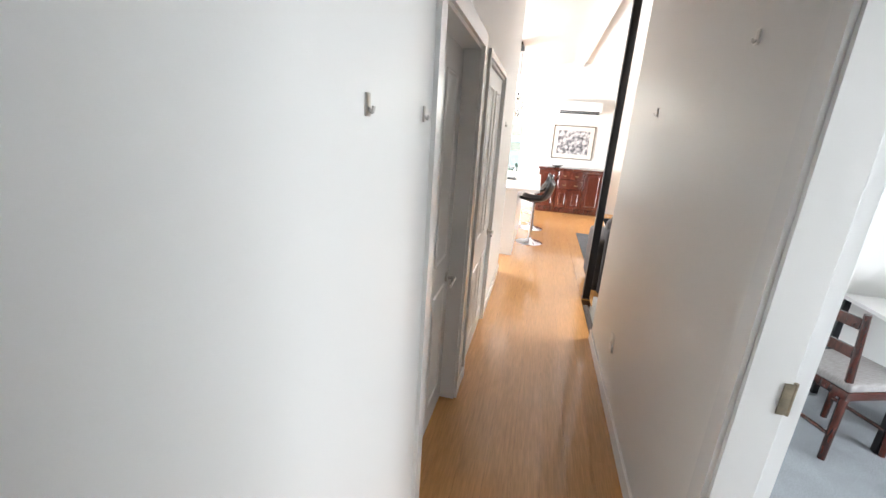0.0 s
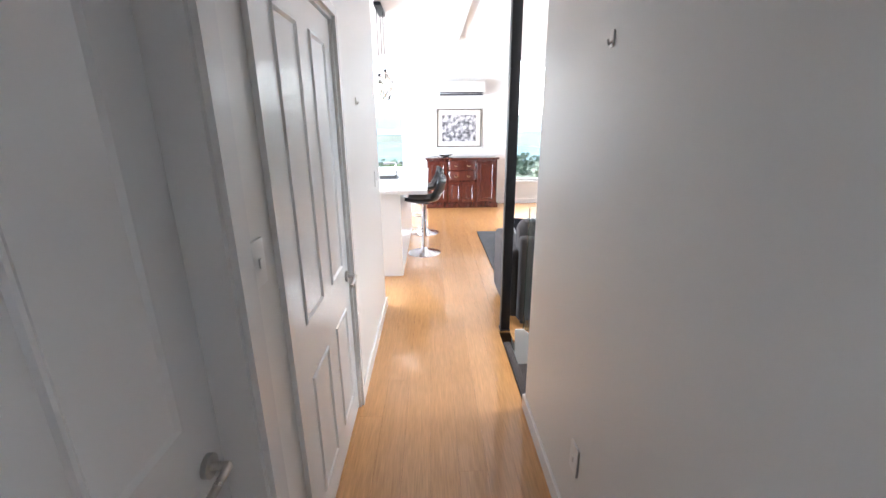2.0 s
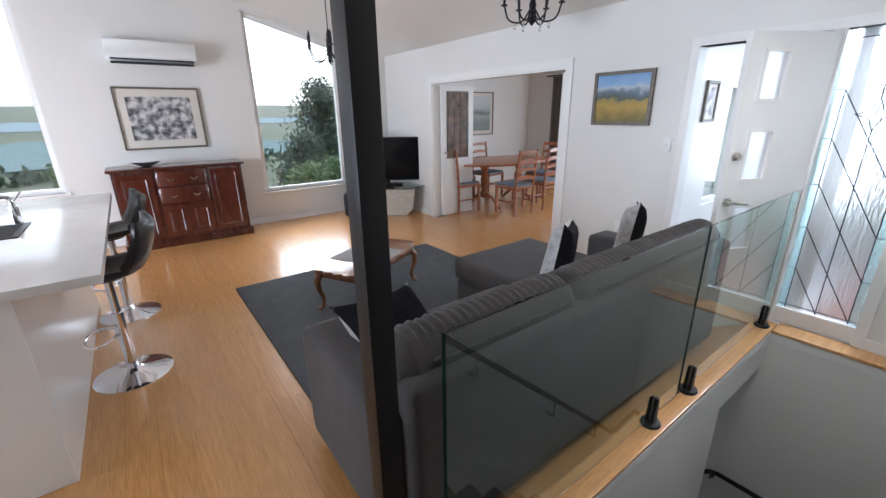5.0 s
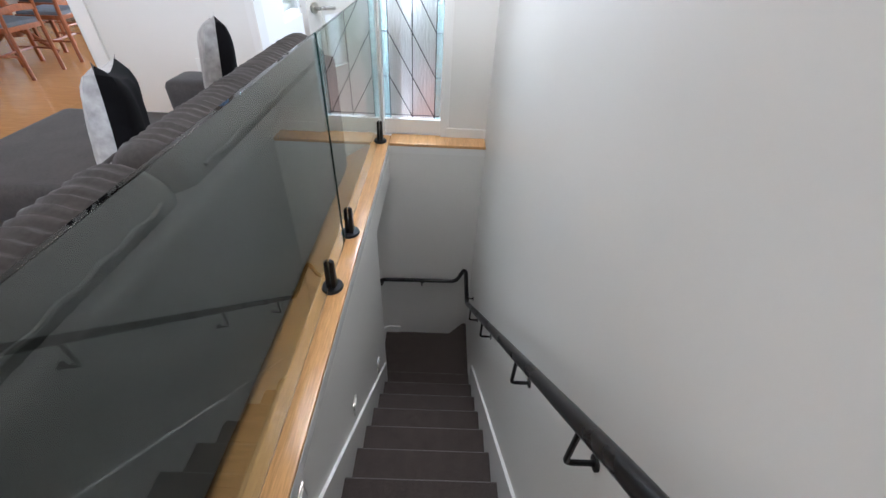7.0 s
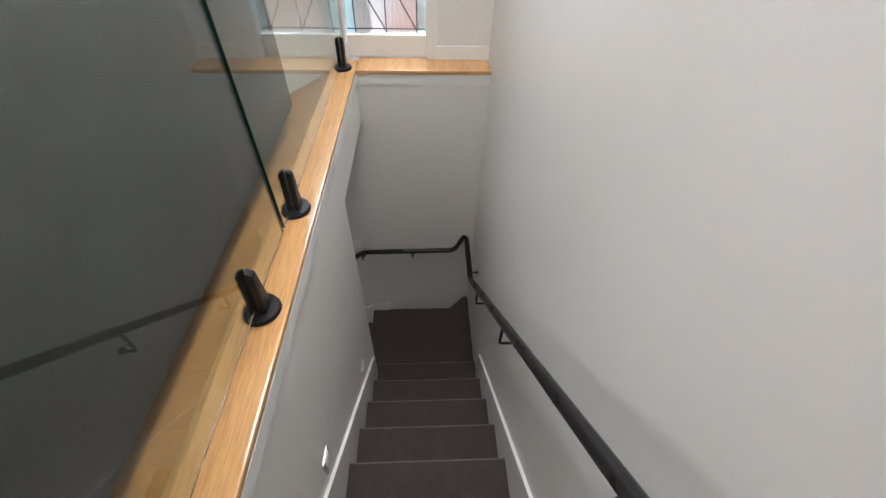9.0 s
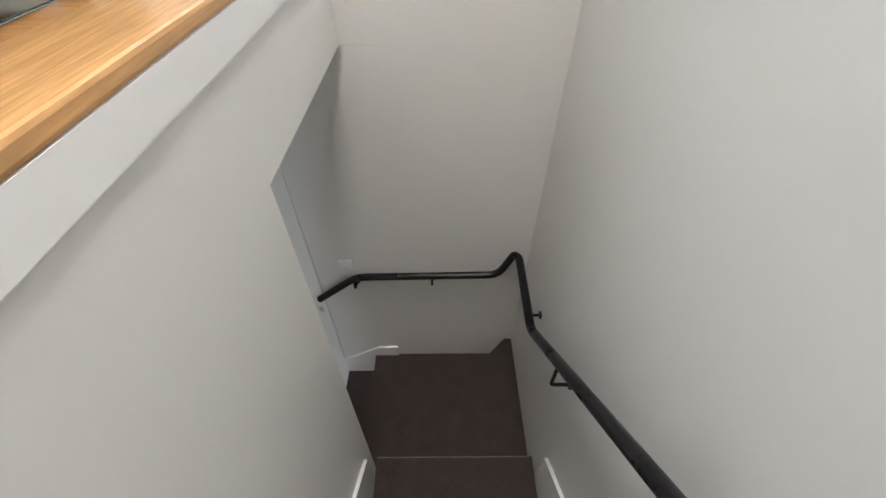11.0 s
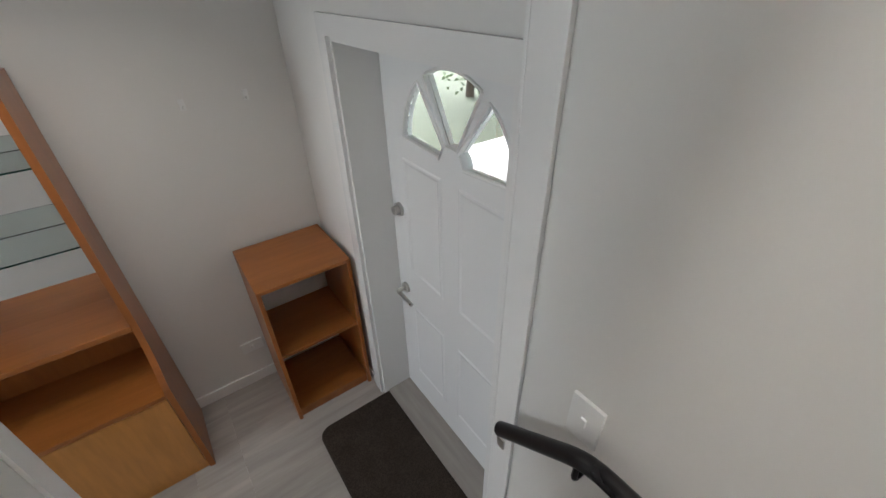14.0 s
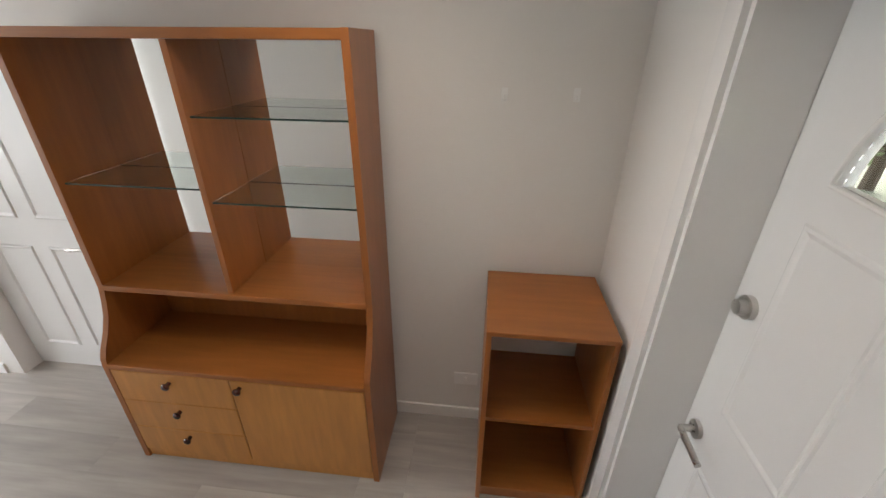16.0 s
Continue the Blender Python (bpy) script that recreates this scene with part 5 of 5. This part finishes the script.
def pendant_cluster():
    t = thing("pendant_light", pose(0.13, 6.83, 0), "cluster of clear glass pendants on black cords, lit", "pendant light")
    top = roof(0.13)
    part("ceiling_bar", boxes((-0.04, 0.04, -0.26, 0.26, top - 0.05, top - 0.012), bevel=0.004), M_BLACK, t)
    for dx, dy, z in ((-0.02, -0.18, 2.0), (0.03, 0.02, 2.07), (-0.02, 0.2, 1.98)):
        part("cord", cyl(bmesh.new(), (dx, dy, z + 0.12), (dx, dy, top - 0.04), 0.004, n=6), M_BLACK, t)
        sk = part("socket", cyl(bmesh.new(), (dx, dy, z + 0.04), (dx, dy, z + 0.13), 0.02, n=14), M_BLACK, t)
        p = part("glass_shade", lathe(bmesh.new(), [(0.03, 0.10), (0.075, 0.06), (0.105, 0.0), (0.10, -0.07), (0.075, -0.13)], 24, (dx, dy, z)), M_GLASS, t)
        p.visible_shadow = False
        part("bulb", ball(bmesh.new(), (dx, dy, z), 0.024, 0.024, 0.035, 12, 8), M_BULB, sk, "warm glowing filament bulb")
    return t


pendant_cluster()


def downlight(x, y, power=5, flat=None):
    z = flat or roof(x)
    tilt = 0 if flat else math.degrees(math.atan(PITCH)) * (-1 if x < RIDGE_X else 1)
    t = thing("downlight", pose(x, y, z - 0.002, 0, tilt, 0), "small round recessed ceiling downlight, lit; all but one are added", "downlight", "ceiling downlights")
    part("trim_ring", lathe(bmesh.new(), [(0.05, -0.006), (0.05, 0.0), (0.036, 0.001), (0.036, -0.007)], 28), M_PLASTIC, t)
    part("lamp", cyl(bmesh.new(), (0, 0, -0.004), (0, 0, 0.0), 0.034, n=24), M_LAMP, t, "warm glowing lamp face")
    d = bpy.data.lights.new("downlight_beam", "SPOT")
    d.energy, d.spot_size, d.spot_blend, d.color, d.shadow_soft_size = power, radians(150), 1.0, (1.0, 0.92, 0.82), 0.45 if power > 30 else 0.25
    lo = new("downlight_beam", d)
    lo.matrix_world = pose(x, y, z - 0.03)
    return t


# Only the first is known; the rest are added to brighten room and stairs.
for x, y, power in ((0.15, 8.25, 5), (2.6, 8.0, 5), (2.6, 5.6, 5), (1.95, 3.76, 34), (3.35, 3.76, 66)):
    downlight(x, y, power)
# Added lamp in the unseen hall ceiling, to brighten the north wall.
downlight(3.5, 5.35, 4.5, -0.3005)


# ---- dining room ----
dt = thing("dining_table", pose(5.85, 8.45, 0), "oval red timber pedestal dining table", "dining table")
part("tabletop", bevelled(prism(bmesh.new(), [(0.95 * math.cos(2 * math.pi * k / 48), 0.58 * math.sin(2 * math.pi * k / 48)) for k in range(48)], "z", 0.715, 0.745), 0.006, 2), M_RIMU, dt)
for sx in (-0.4, 0.4):
    ped = part("pedestal", lathe(bmesh.new(), [(0.05, 0.16), (0.07, 0.22), (0.045, 0.3), (0.07, 0.45), (0.04, 0.56), (0.09, 0.69), (0.12, 0.715)], 20, (sx, 0, 0)), M_RIMU, dt)
    for sy in (-1, 1):
        part("foot", tube(bmesh.new(), rounded_path([(sx, 0, 0.24), (sx, sy * 0.14, 0.20), (sx, sy * 0.36, 0.024)], 0.08), 0.024, 8), M_RIMU, ped)


def dining_chair(m):
    t = thing("dining_chair", m, "red timber ladder-back dining chair with blue-grey seat", "chair", "chairs round the dining table")
    for sx in (-0.19, 0.19):
        part("leg", boxes((sx - 0.017, sx + 0.017, 0.18, 0.214, 0, 0.43), bevel=0.004), M_RIMU, t)
        part("leg", tube(bmesh.new(), [(sx, -0.20, 0.0), (sx, -0.20, 0.44), (sx, -0.225, 0.72), (sx, -0.26, 0.98)], 0.018, 8), M_RIMU, t)
        part("stretcher", cyl(bmesh.new(), (sx, -0.2, 0.2), (sx, 0.195, 0.2), 0.011, n=8), M_RIMU, t)
    for z, d in ((0.56, -0.212), (0.68, -0.222), (0.80, -0.236), (0.93, -0.253)):
        bm = bmesh.new()
        o = [(-0.185 + 0.37 * k / 10, z - 0.022 + 0.012 * math.sin(math.pi * k / 10)) for k in range(11)] + [(0.185 - 0.37 * k / 10, z + 0.022 + 0.022 * math.sin(math.pi * k / 10)) for k in range(11)]
        part("slat", prism(bm, o, "y", d - 0.008, d + 0.008), M_RIMU, t, smooth=False)
    part("seat_frame", boxes((-0.21, 0.21, -0.21, 0.22, 0.40, 0.44), bevel=0.005), M_RIMU, t)
    part("seat_pad", soft_box(bmesh.new(), -0.2, 0.2, -0.2, 0.21, 0.435, 0.475, 0.016, 2), M_SEATBLUE, t)
    part("stretcher", cyl(bmesh.new(), (-0.19, 0.0, 0.2), (0.19, 0.0, 0.2), 0.011, n=8), M_RIMU, t)
    return t


chair = dining_chair(pose(5.50, 7.82, 0, 0, 0, 0))
for x, y, rz in ((6.15, 7.85, 4), (5.0, 8.5, -92), (5.45, 9.12, 178), (6.15, 9.12, 183), (6.85, 8.4, 92)):
    copy_thing(chair, pose(x, y, 0, 0, 0, rz))

cu = thing("curtain", pose(8.33, 9.05, 0), "taupe full-length curtain drawn to one side", "curtain")
bm = bmesh.new()
fold = [(0.04 * math.sin(k * 1.3), -0.45 + 0.9 * k / 40) for k in range(41)]
lo, hi = [bm.verts.new((x, y, 0.03)) for x, y in fold], [bm.verts.new((x * 0.7, y, 2.2)) for x, y in fold]
for k in range(40):
    bm.faces.new((lo[k], lo[k + 1], hi[k + 1], hi[k]))
c = part("drape", bm, M_CURTAIN, cu)
c.modifiers.new("thick", "SOLIDIFY").thickness = 0.006
part("rod", cyl(bmesh.new(), (0, -3.5, 2.22), (0, 0.6, 2.22), 0.014, n=12), M_BLACK, cu)

# ---- study, seen through the open door ----
st = thing("desk_chair", pose(2.45, 2.62, 0, 0, 0, 20), "dark red timber chair with a padded grey seat", "chair")
for sx in (-0.18, 0.18):
    for sy in (-0.15, 0.15):
        part("leg", cyl(bmesh.new(), (sx * 1.08, sy * 1.08, 0), (sx, sy, 0.42), 0.018, 0.022, n=10), M_MAHOG, st)
    part("stretcher", cyl(bmesh.new(), (sx * 1.03, -0.15, 0.15), (sx * 1.03, 0.15, 0.15), 0.012, n=8), M_MAHOG, st)
part("seat_frame", boxes((-0.21, 0.21, -0.18, 0.18, 0.38, 0.43), bevel=0.006), M_MAHOG, st)
part("seat_pad", soft_box(bmesh.new(), -0.215, 0.215, -0.185, 0.185, 0.43, 0.48, 0.02, 3), M_RUNNER, st)
for sy in (-0.15, 0.15):
    part("back_post", cyl(bmesh.new(), (-0.185, sy, 0.42), (-0.235, sy, 0.86), 0.019, 0.016, n=10), M_MAHOG, st)
for z, x in ((0.64, -0.211), (0.80, -0.229)):
    part("back_rail", boxes((x - 0.009, x + 0.009, -0.14, 0.14, z - 0.03, z + 0.03), bevel=0.004), M_MAHOG, st)
dk = thing("desk", pose(3.25, 2.85, 0), "white topped desk on black steel legs", "desk")
part("desktop", boxes((-0.60, 0.75, -0.32, 0.32, 0.71, 0.735), bevel=0.003), M_STONE, dk)
for sx in (-0.57, 0.72):
    for sy in (-0.29, 0.29):
        part("leg", boxes((sx - 0.018, sx + 0.018, sy - 0.018, sy + 0.018, 0, 0.71)), M_BLACK, dk, smooth=False)
bx = thing("printer", pose(3.05, 2.80, 0.735), "white and black desktop printer on the desk", "printer")
part("case", boxes((-0.22, 0.22, -0.16, 0.16, 0, 0.11), bevel=0.008), M_PLASTIC, bx)
part("scanner_lid", boxes((-0.225, 0.225, -0.165, 0.165, 0.11, 0.17), bevel=0.01), M_BLACK, bx, "black scanner lid")
part("paper_tray", boxes((-0.15, 0.15, -0.24, -0.161, 0.02, 0.035), bevel=0.003), M_BLACK, bx)
bn = thing("waste_bin", pose(3.0, 2.72, 0), "round black waste bin under the desk", "bin")
part("bucket", lathe(bmesh.new(), [(0.11, 0.0), (0.14, 0.30), (0.143, 0.30), (0.135, 0.295), (0.105, 0.01)], 24), M_BLACK, bn)
# ---- outdoors ----
bm = bmesh.new()


def land(x, y):
    d = math.hypot(x - 2, y - 4)
    z = -2.75
    if y > 12:
        z -= min((y - 12) * 0.16, 22)
    if d > 250:
        z += (d - 250) * 0.035 + 9 * noise.noise(Vector((x * 0.004, y * 0.004, 3))) * min(1, (d - 250) / 200)
    return z + 0.8 * noise.noise(Vector((x * 0.03, y * 0.03, 0))) * min(1, max(0, d - 14) / 30)


rings = [0.0, 6, 10, 14, 19, 26, 36, 50, 70, 100, 140, 190, 250, 320, 400, 500, 620, 800, 1100, 1600, 2400]
N = 72
prev = None
for r in rings:
    ring = [bm.verts.new((2 + r * math.cos(2 * math.pi * k / N), 4 + r * math.sin(2 * math.pi * k / N), land(2 + r * math.cos(2 * math.pi * k / N), 4 + r * math.sin(2 * math.pi * k / N)))) for k in range(N)] if r else None
    if prev:
        for k in range(N):
            bm.faces.new((prev[k], prev[(k + 1) % N], ring[(k + 1) % N], ring[k]))
    elif ring:
        bm.faces.new(ring)
    prev = ring or prev
M_LAND = mat("grassland", (0.075, 0.095, 0.045), 0.95, vary=0.3, scale=0.02, grain=(0.12, 0.4))
structure("ground", bm, M_LAND, "rolling green farmland", smooth=True)

M_BARK = mat("bark", (0.09, 0.065, 0.045), 0.9, vary=0.2, scale=12, bump=0.6, bump_scale=40)
M_LEAF = mat("foliage", (0.15, 0.23, 0.07), 0.7, vary=0.35, scale=1.2)
M_LEAFD = mat("dark_conifer_foliage", (0.075, 0.12, 0.065), 0.75, vary=0.3, scale=1.0)


def tree(x, y, h, r, seed, material, label, leaf=0.28, count=900):
    rnd = random.Random(seed)
    z0 = land(x, y)
    t = thing("tree", pose(x, y, z0 - 0.1), label, "tree", "trees outside")
    bm = tube(bmesh.new(), [(0, 0, 0), (0.05 * r, 0.02, h * 0.3), (-0.03 * r, 0.05, h * 0.65), (0.02, 0, h * 0.92)], 0.05 * h ** 0.7, 8)
    for v in bm.verts:
        k = 1 - 0.8 * v.co.z / h
        v.co.x *= k
        v.co.y *= k
    for k in range(10):
        a, zz = rnd.uniform(0, 6.28), h * rnd.uniform(0.25, 0.8)
        cyl(bm, (0, 0, zz), (0.7 * r * math.cos(a), 0.7 * r * math.sin(a), zz + 0.12 * h), 0.012 * h ** 0.8, 0.01, 6)
    part("trunk", bm, M_BARK, t)
    verts, faces = [], []
    lumps = [(rnd.uniform(0, 6.28), rnd.uniform(0.2, 1.0), rnd.uniform(0.25, 1.0)) for _ in range(26)]
    for k in range(count):
        a, q, zz = rnd.choice(lumps)
        spread = r * q * (1.15 - zz) ** 0.6
        c = Vector((spread * math.cos(a) + rnd.gauss(0, 0.22 * r), spread * math.sin(a) + rnd.gauss(0, 0.22 * r), h * zz + rnd.gauss(0, 0.07 * h)))
        d1 = Vector((rnd.gauss(0, 1), rnd.gauss(0, 1), rnd.gauss(0, 1))).normalized() * leaf * rnd.uniform(0.6, 1.3)
        d2 = d1.orthogonal().normalized() * leaf * 0.5
        i = len(verts)
        verts += [c - d1, c + d2, c + d1, c - d2]
        faces.append((i, i + 1, i + 2, i + 3))
    me = bpy.data.meshes.new("crown")
    me.from_pydata([tuple(v) for v in verts], [], faces)
    me.materials.append(material)
    ob = new("crown", me)
    ob.parent = t
    return t


tree(17.0, 45, 11.5, 3.4, 1, M_LEAFD, "tall dark pine beyond the living room window", 0.20, 7000)
tree(13.0, 40, 6.5, 2.4, 4, M_LEAFD, "dark pine beyond the living room window", 0.18, 4500)
tree(8.2, 25, 3.6, 1.7, 2, M_LEAF, "leafy green shrub tree below the window", 0.13, 5000)
tree(10.6, 27, 3.9, 1.9, 3, M_LEAF, "leafy green shrub tree below the window", 0.13, 5000)
tree(1.6, 70, 8, 3.2, 5, M_LEAFD, "dark tree on the slope", 0.3, 3000)
tree(-6.5, 80, 8, 3.4, 6, M_LEAF, "green tree on the slope", 0.3, 3000)
tree(10.0, 6.6, 3.1, 1.4, 7, M_LEAF, "green shrub outside the front door", 0.09, 3500)
tree(9.7, 8.9, 2.9, 1.2, 9, M_LEAF, "green shrub outside the front door", 0.06, 1100)
tree(9.4, 10.9, 2.7, 1.1, 10, M_LEAF, "green shrub outside the front door", 0.06, 900)
tree(13.0, 5.2, 2.2, 1.0, 8, M_LEAF, "green shrub outside the front door", 0.09, 3000)
rnd = random.Random(21)
verts, faces = [], []
for k in range(7000):
    row = rnd.randrange(4)
    u = rnd.uniform(-1, 1)
    y = 110 + 60 * row + 25 * math.sin(u * 5 + row)
    x = u * (60 + 55 * row) + 10
    if noise.noise(Vector((x * 0.02, row * 3.7, 1.0))) < -0.05:
        continue
    q = 1 + row * 0.55
    c = Vector((x + rnd.gauss(0, 2.5), y + rnd.gauss(0, 2.5), land(x, y) + abs(rnd.gauss(0, 2.6)) + 0.5))
    d1 = Vector((rnd.gauss(0, 1), rnd.gauss(0, 1), rnd.gauss(0, 1))).normalized() * 0.9 * q
    d2 = d1.orthogonal().normalized() * 0.55 * q
    i = len(verts)
    verts += [tuple(c - d1), tuple(c + d2), tuple(c + d1), tuple(c - d2)]
    faces.append((i, i + 1, i + 2, i + 3))
me = bpy.data.meshes.new("far_woods")
me.from_pydata(verts, [], faces)
me.materials.append(M_LEAFD)
tagged(new("far_woods", me), label="distant dark hedgerows and woods on the hills", category="woods", kind="stuff")
structure("path_front", boxes((4.6, 15.5, 1.0, 8.4, FZ - 0.14, FZ - 0.06)), mat("pale_concrete", (0.52, 0.50, 0.48), 0.85, vary=0.12, scale=4, bump=0.3, bump_scale=60), "pale concrete front path")
# Distance haze is put into the colour: even pale glow on flat hill strips.
M_HAZE_GLOW = [glow("painted_haze_near_hills", (0.68, 0.90, 0.92), 0.24), glow("painted_haze_far_hills", (0.80, 0.97, 1.07), 0.30)]
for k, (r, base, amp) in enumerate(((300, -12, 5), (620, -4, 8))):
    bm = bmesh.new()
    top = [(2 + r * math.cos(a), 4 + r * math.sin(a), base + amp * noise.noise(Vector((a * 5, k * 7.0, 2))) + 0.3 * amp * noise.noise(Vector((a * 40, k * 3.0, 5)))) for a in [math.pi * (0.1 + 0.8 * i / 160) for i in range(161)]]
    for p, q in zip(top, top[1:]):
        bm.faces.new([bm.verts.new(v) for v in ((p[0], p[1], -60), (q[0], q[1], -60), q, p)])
    structure("backdrop_hills", bm, M_HAZE_GLOW[k], "glowing backdrop of pale hills, haze put into its colour")
structure("deck_entry", boxes((EX + 0.13, 7.0, 2.2, 4.04, -0.14, -0.06)), mat("terracotta_deck", (0.36, 0.19, 0.14), 0.7, vary=0.12, scale=5, bump=0.2, bump_scale=60), "reddish deck outside the leadlight")


# ---- floor boards, last ----
def boards(name, base, x0, x1, y0, y1, z, w, length, along, material, thick):
    """Staggered boards over a rectangle, each a piece."""
    cache = {}
    rnd = random.Random(7)
    a0, a1, b0, b1 = (x0, x1, y0, y1) if along == "y" else (y0, y1, x0, x1)
    a = a0
    while a < a1 - 0.002:
        ww = min(w, a1 - a)
        b = b0 - rnd.uniform(0, length)
        while b < b1 - 0.002:
            s, e = max(b, b0), min(b + length, b1)
            b += length
            if e - s < 0.01:
                continue
            key = (round(ww, 3), round(e - s, 3))
            if key not in cache:
                g = 0.0003
                bm = boxes((g, ww - g, g, e - s - g, -thick, 0))
                cache[key] = mesh_of(name, bm, material)
            if along == "y":
                m = pose(a, s, z)
            else:
                m = pose(s, a + ww, z, 0, 0, -90)
            piece(name, cache[key], base, m)
        a += ww


def floor_area(name, label):
    return tagged(new(name), label=label, kind="structure")


fl = floor_area("floor", "honey bamboo plank floor")
boards("plank", fl, LX, RX, -1.6, NY, 0.0, 0.1325, 1.85, "y", M_BAMBOO, 0.011)
boards("plank", fl, 0.16, LX, 1.48, 2.26, 0.0, 0.1325, 1.85, "y", M_BAMBOO, 0.011)
boards("plank", fl, 0.16, LX, 2.555, 3.43, 0.0, 0.1325, 1.85, "y", M_BAMBOO, 0.011)
boards("plank", fl, -1.4, LX, 4.787, NY, 0.0, 0.134, 1.85, "y", M_BAMBOO, 0.011)
boards("plank", fl, RX, 1.29, WY + 0.15, NY, 0.0, 0.134, 1.85, "y", M_BAMBOO, 0.011)
boards("plank", fl, 1.29, EX, WY + 0.15, NY, 0.0, 0.134, 1.85, "y", M_BAMBOO, 0.011)
fl2 = floor_area("floor_dining", "honey bamboo plank floor")
boards("plank", fl2, EX, 8.4, 6.19, 8.34, 0.0, 0.134, 1.85, "y", M_BAMBOO, 0.011)
boards("plank", fl2, EX + 0.12, 8.4, 8.34, 10.2, 0.0, 0.134, 1.85, "y", M_BAMBOO, 0.011)
boards("plank", fl2, EX + 0.12, 8.4, 5.3, 6.19, 0.0, 0.134, 1.85, "y", M_BAMBOO, 0.011)
fl3 = floor_area("floor_hall", "grey oak look vinyl planks")
boards("plank", fl3, 1.26, 2.02, HN, HN + 0.13, FZ, 0.18, 1.22, "x", M_VINYL, 0.005)
boards("plank", fl3, -0.9, 3.57, WY + 0.11, HN, FZ, 0.18, 1.22, "x", M_VINYL, 0.005)
boards("plank", fl3, 3.57, HE + 0.02, 4.445, HN, FZ, 0.18, 1.22, "x", M_VINYL, 0.005)
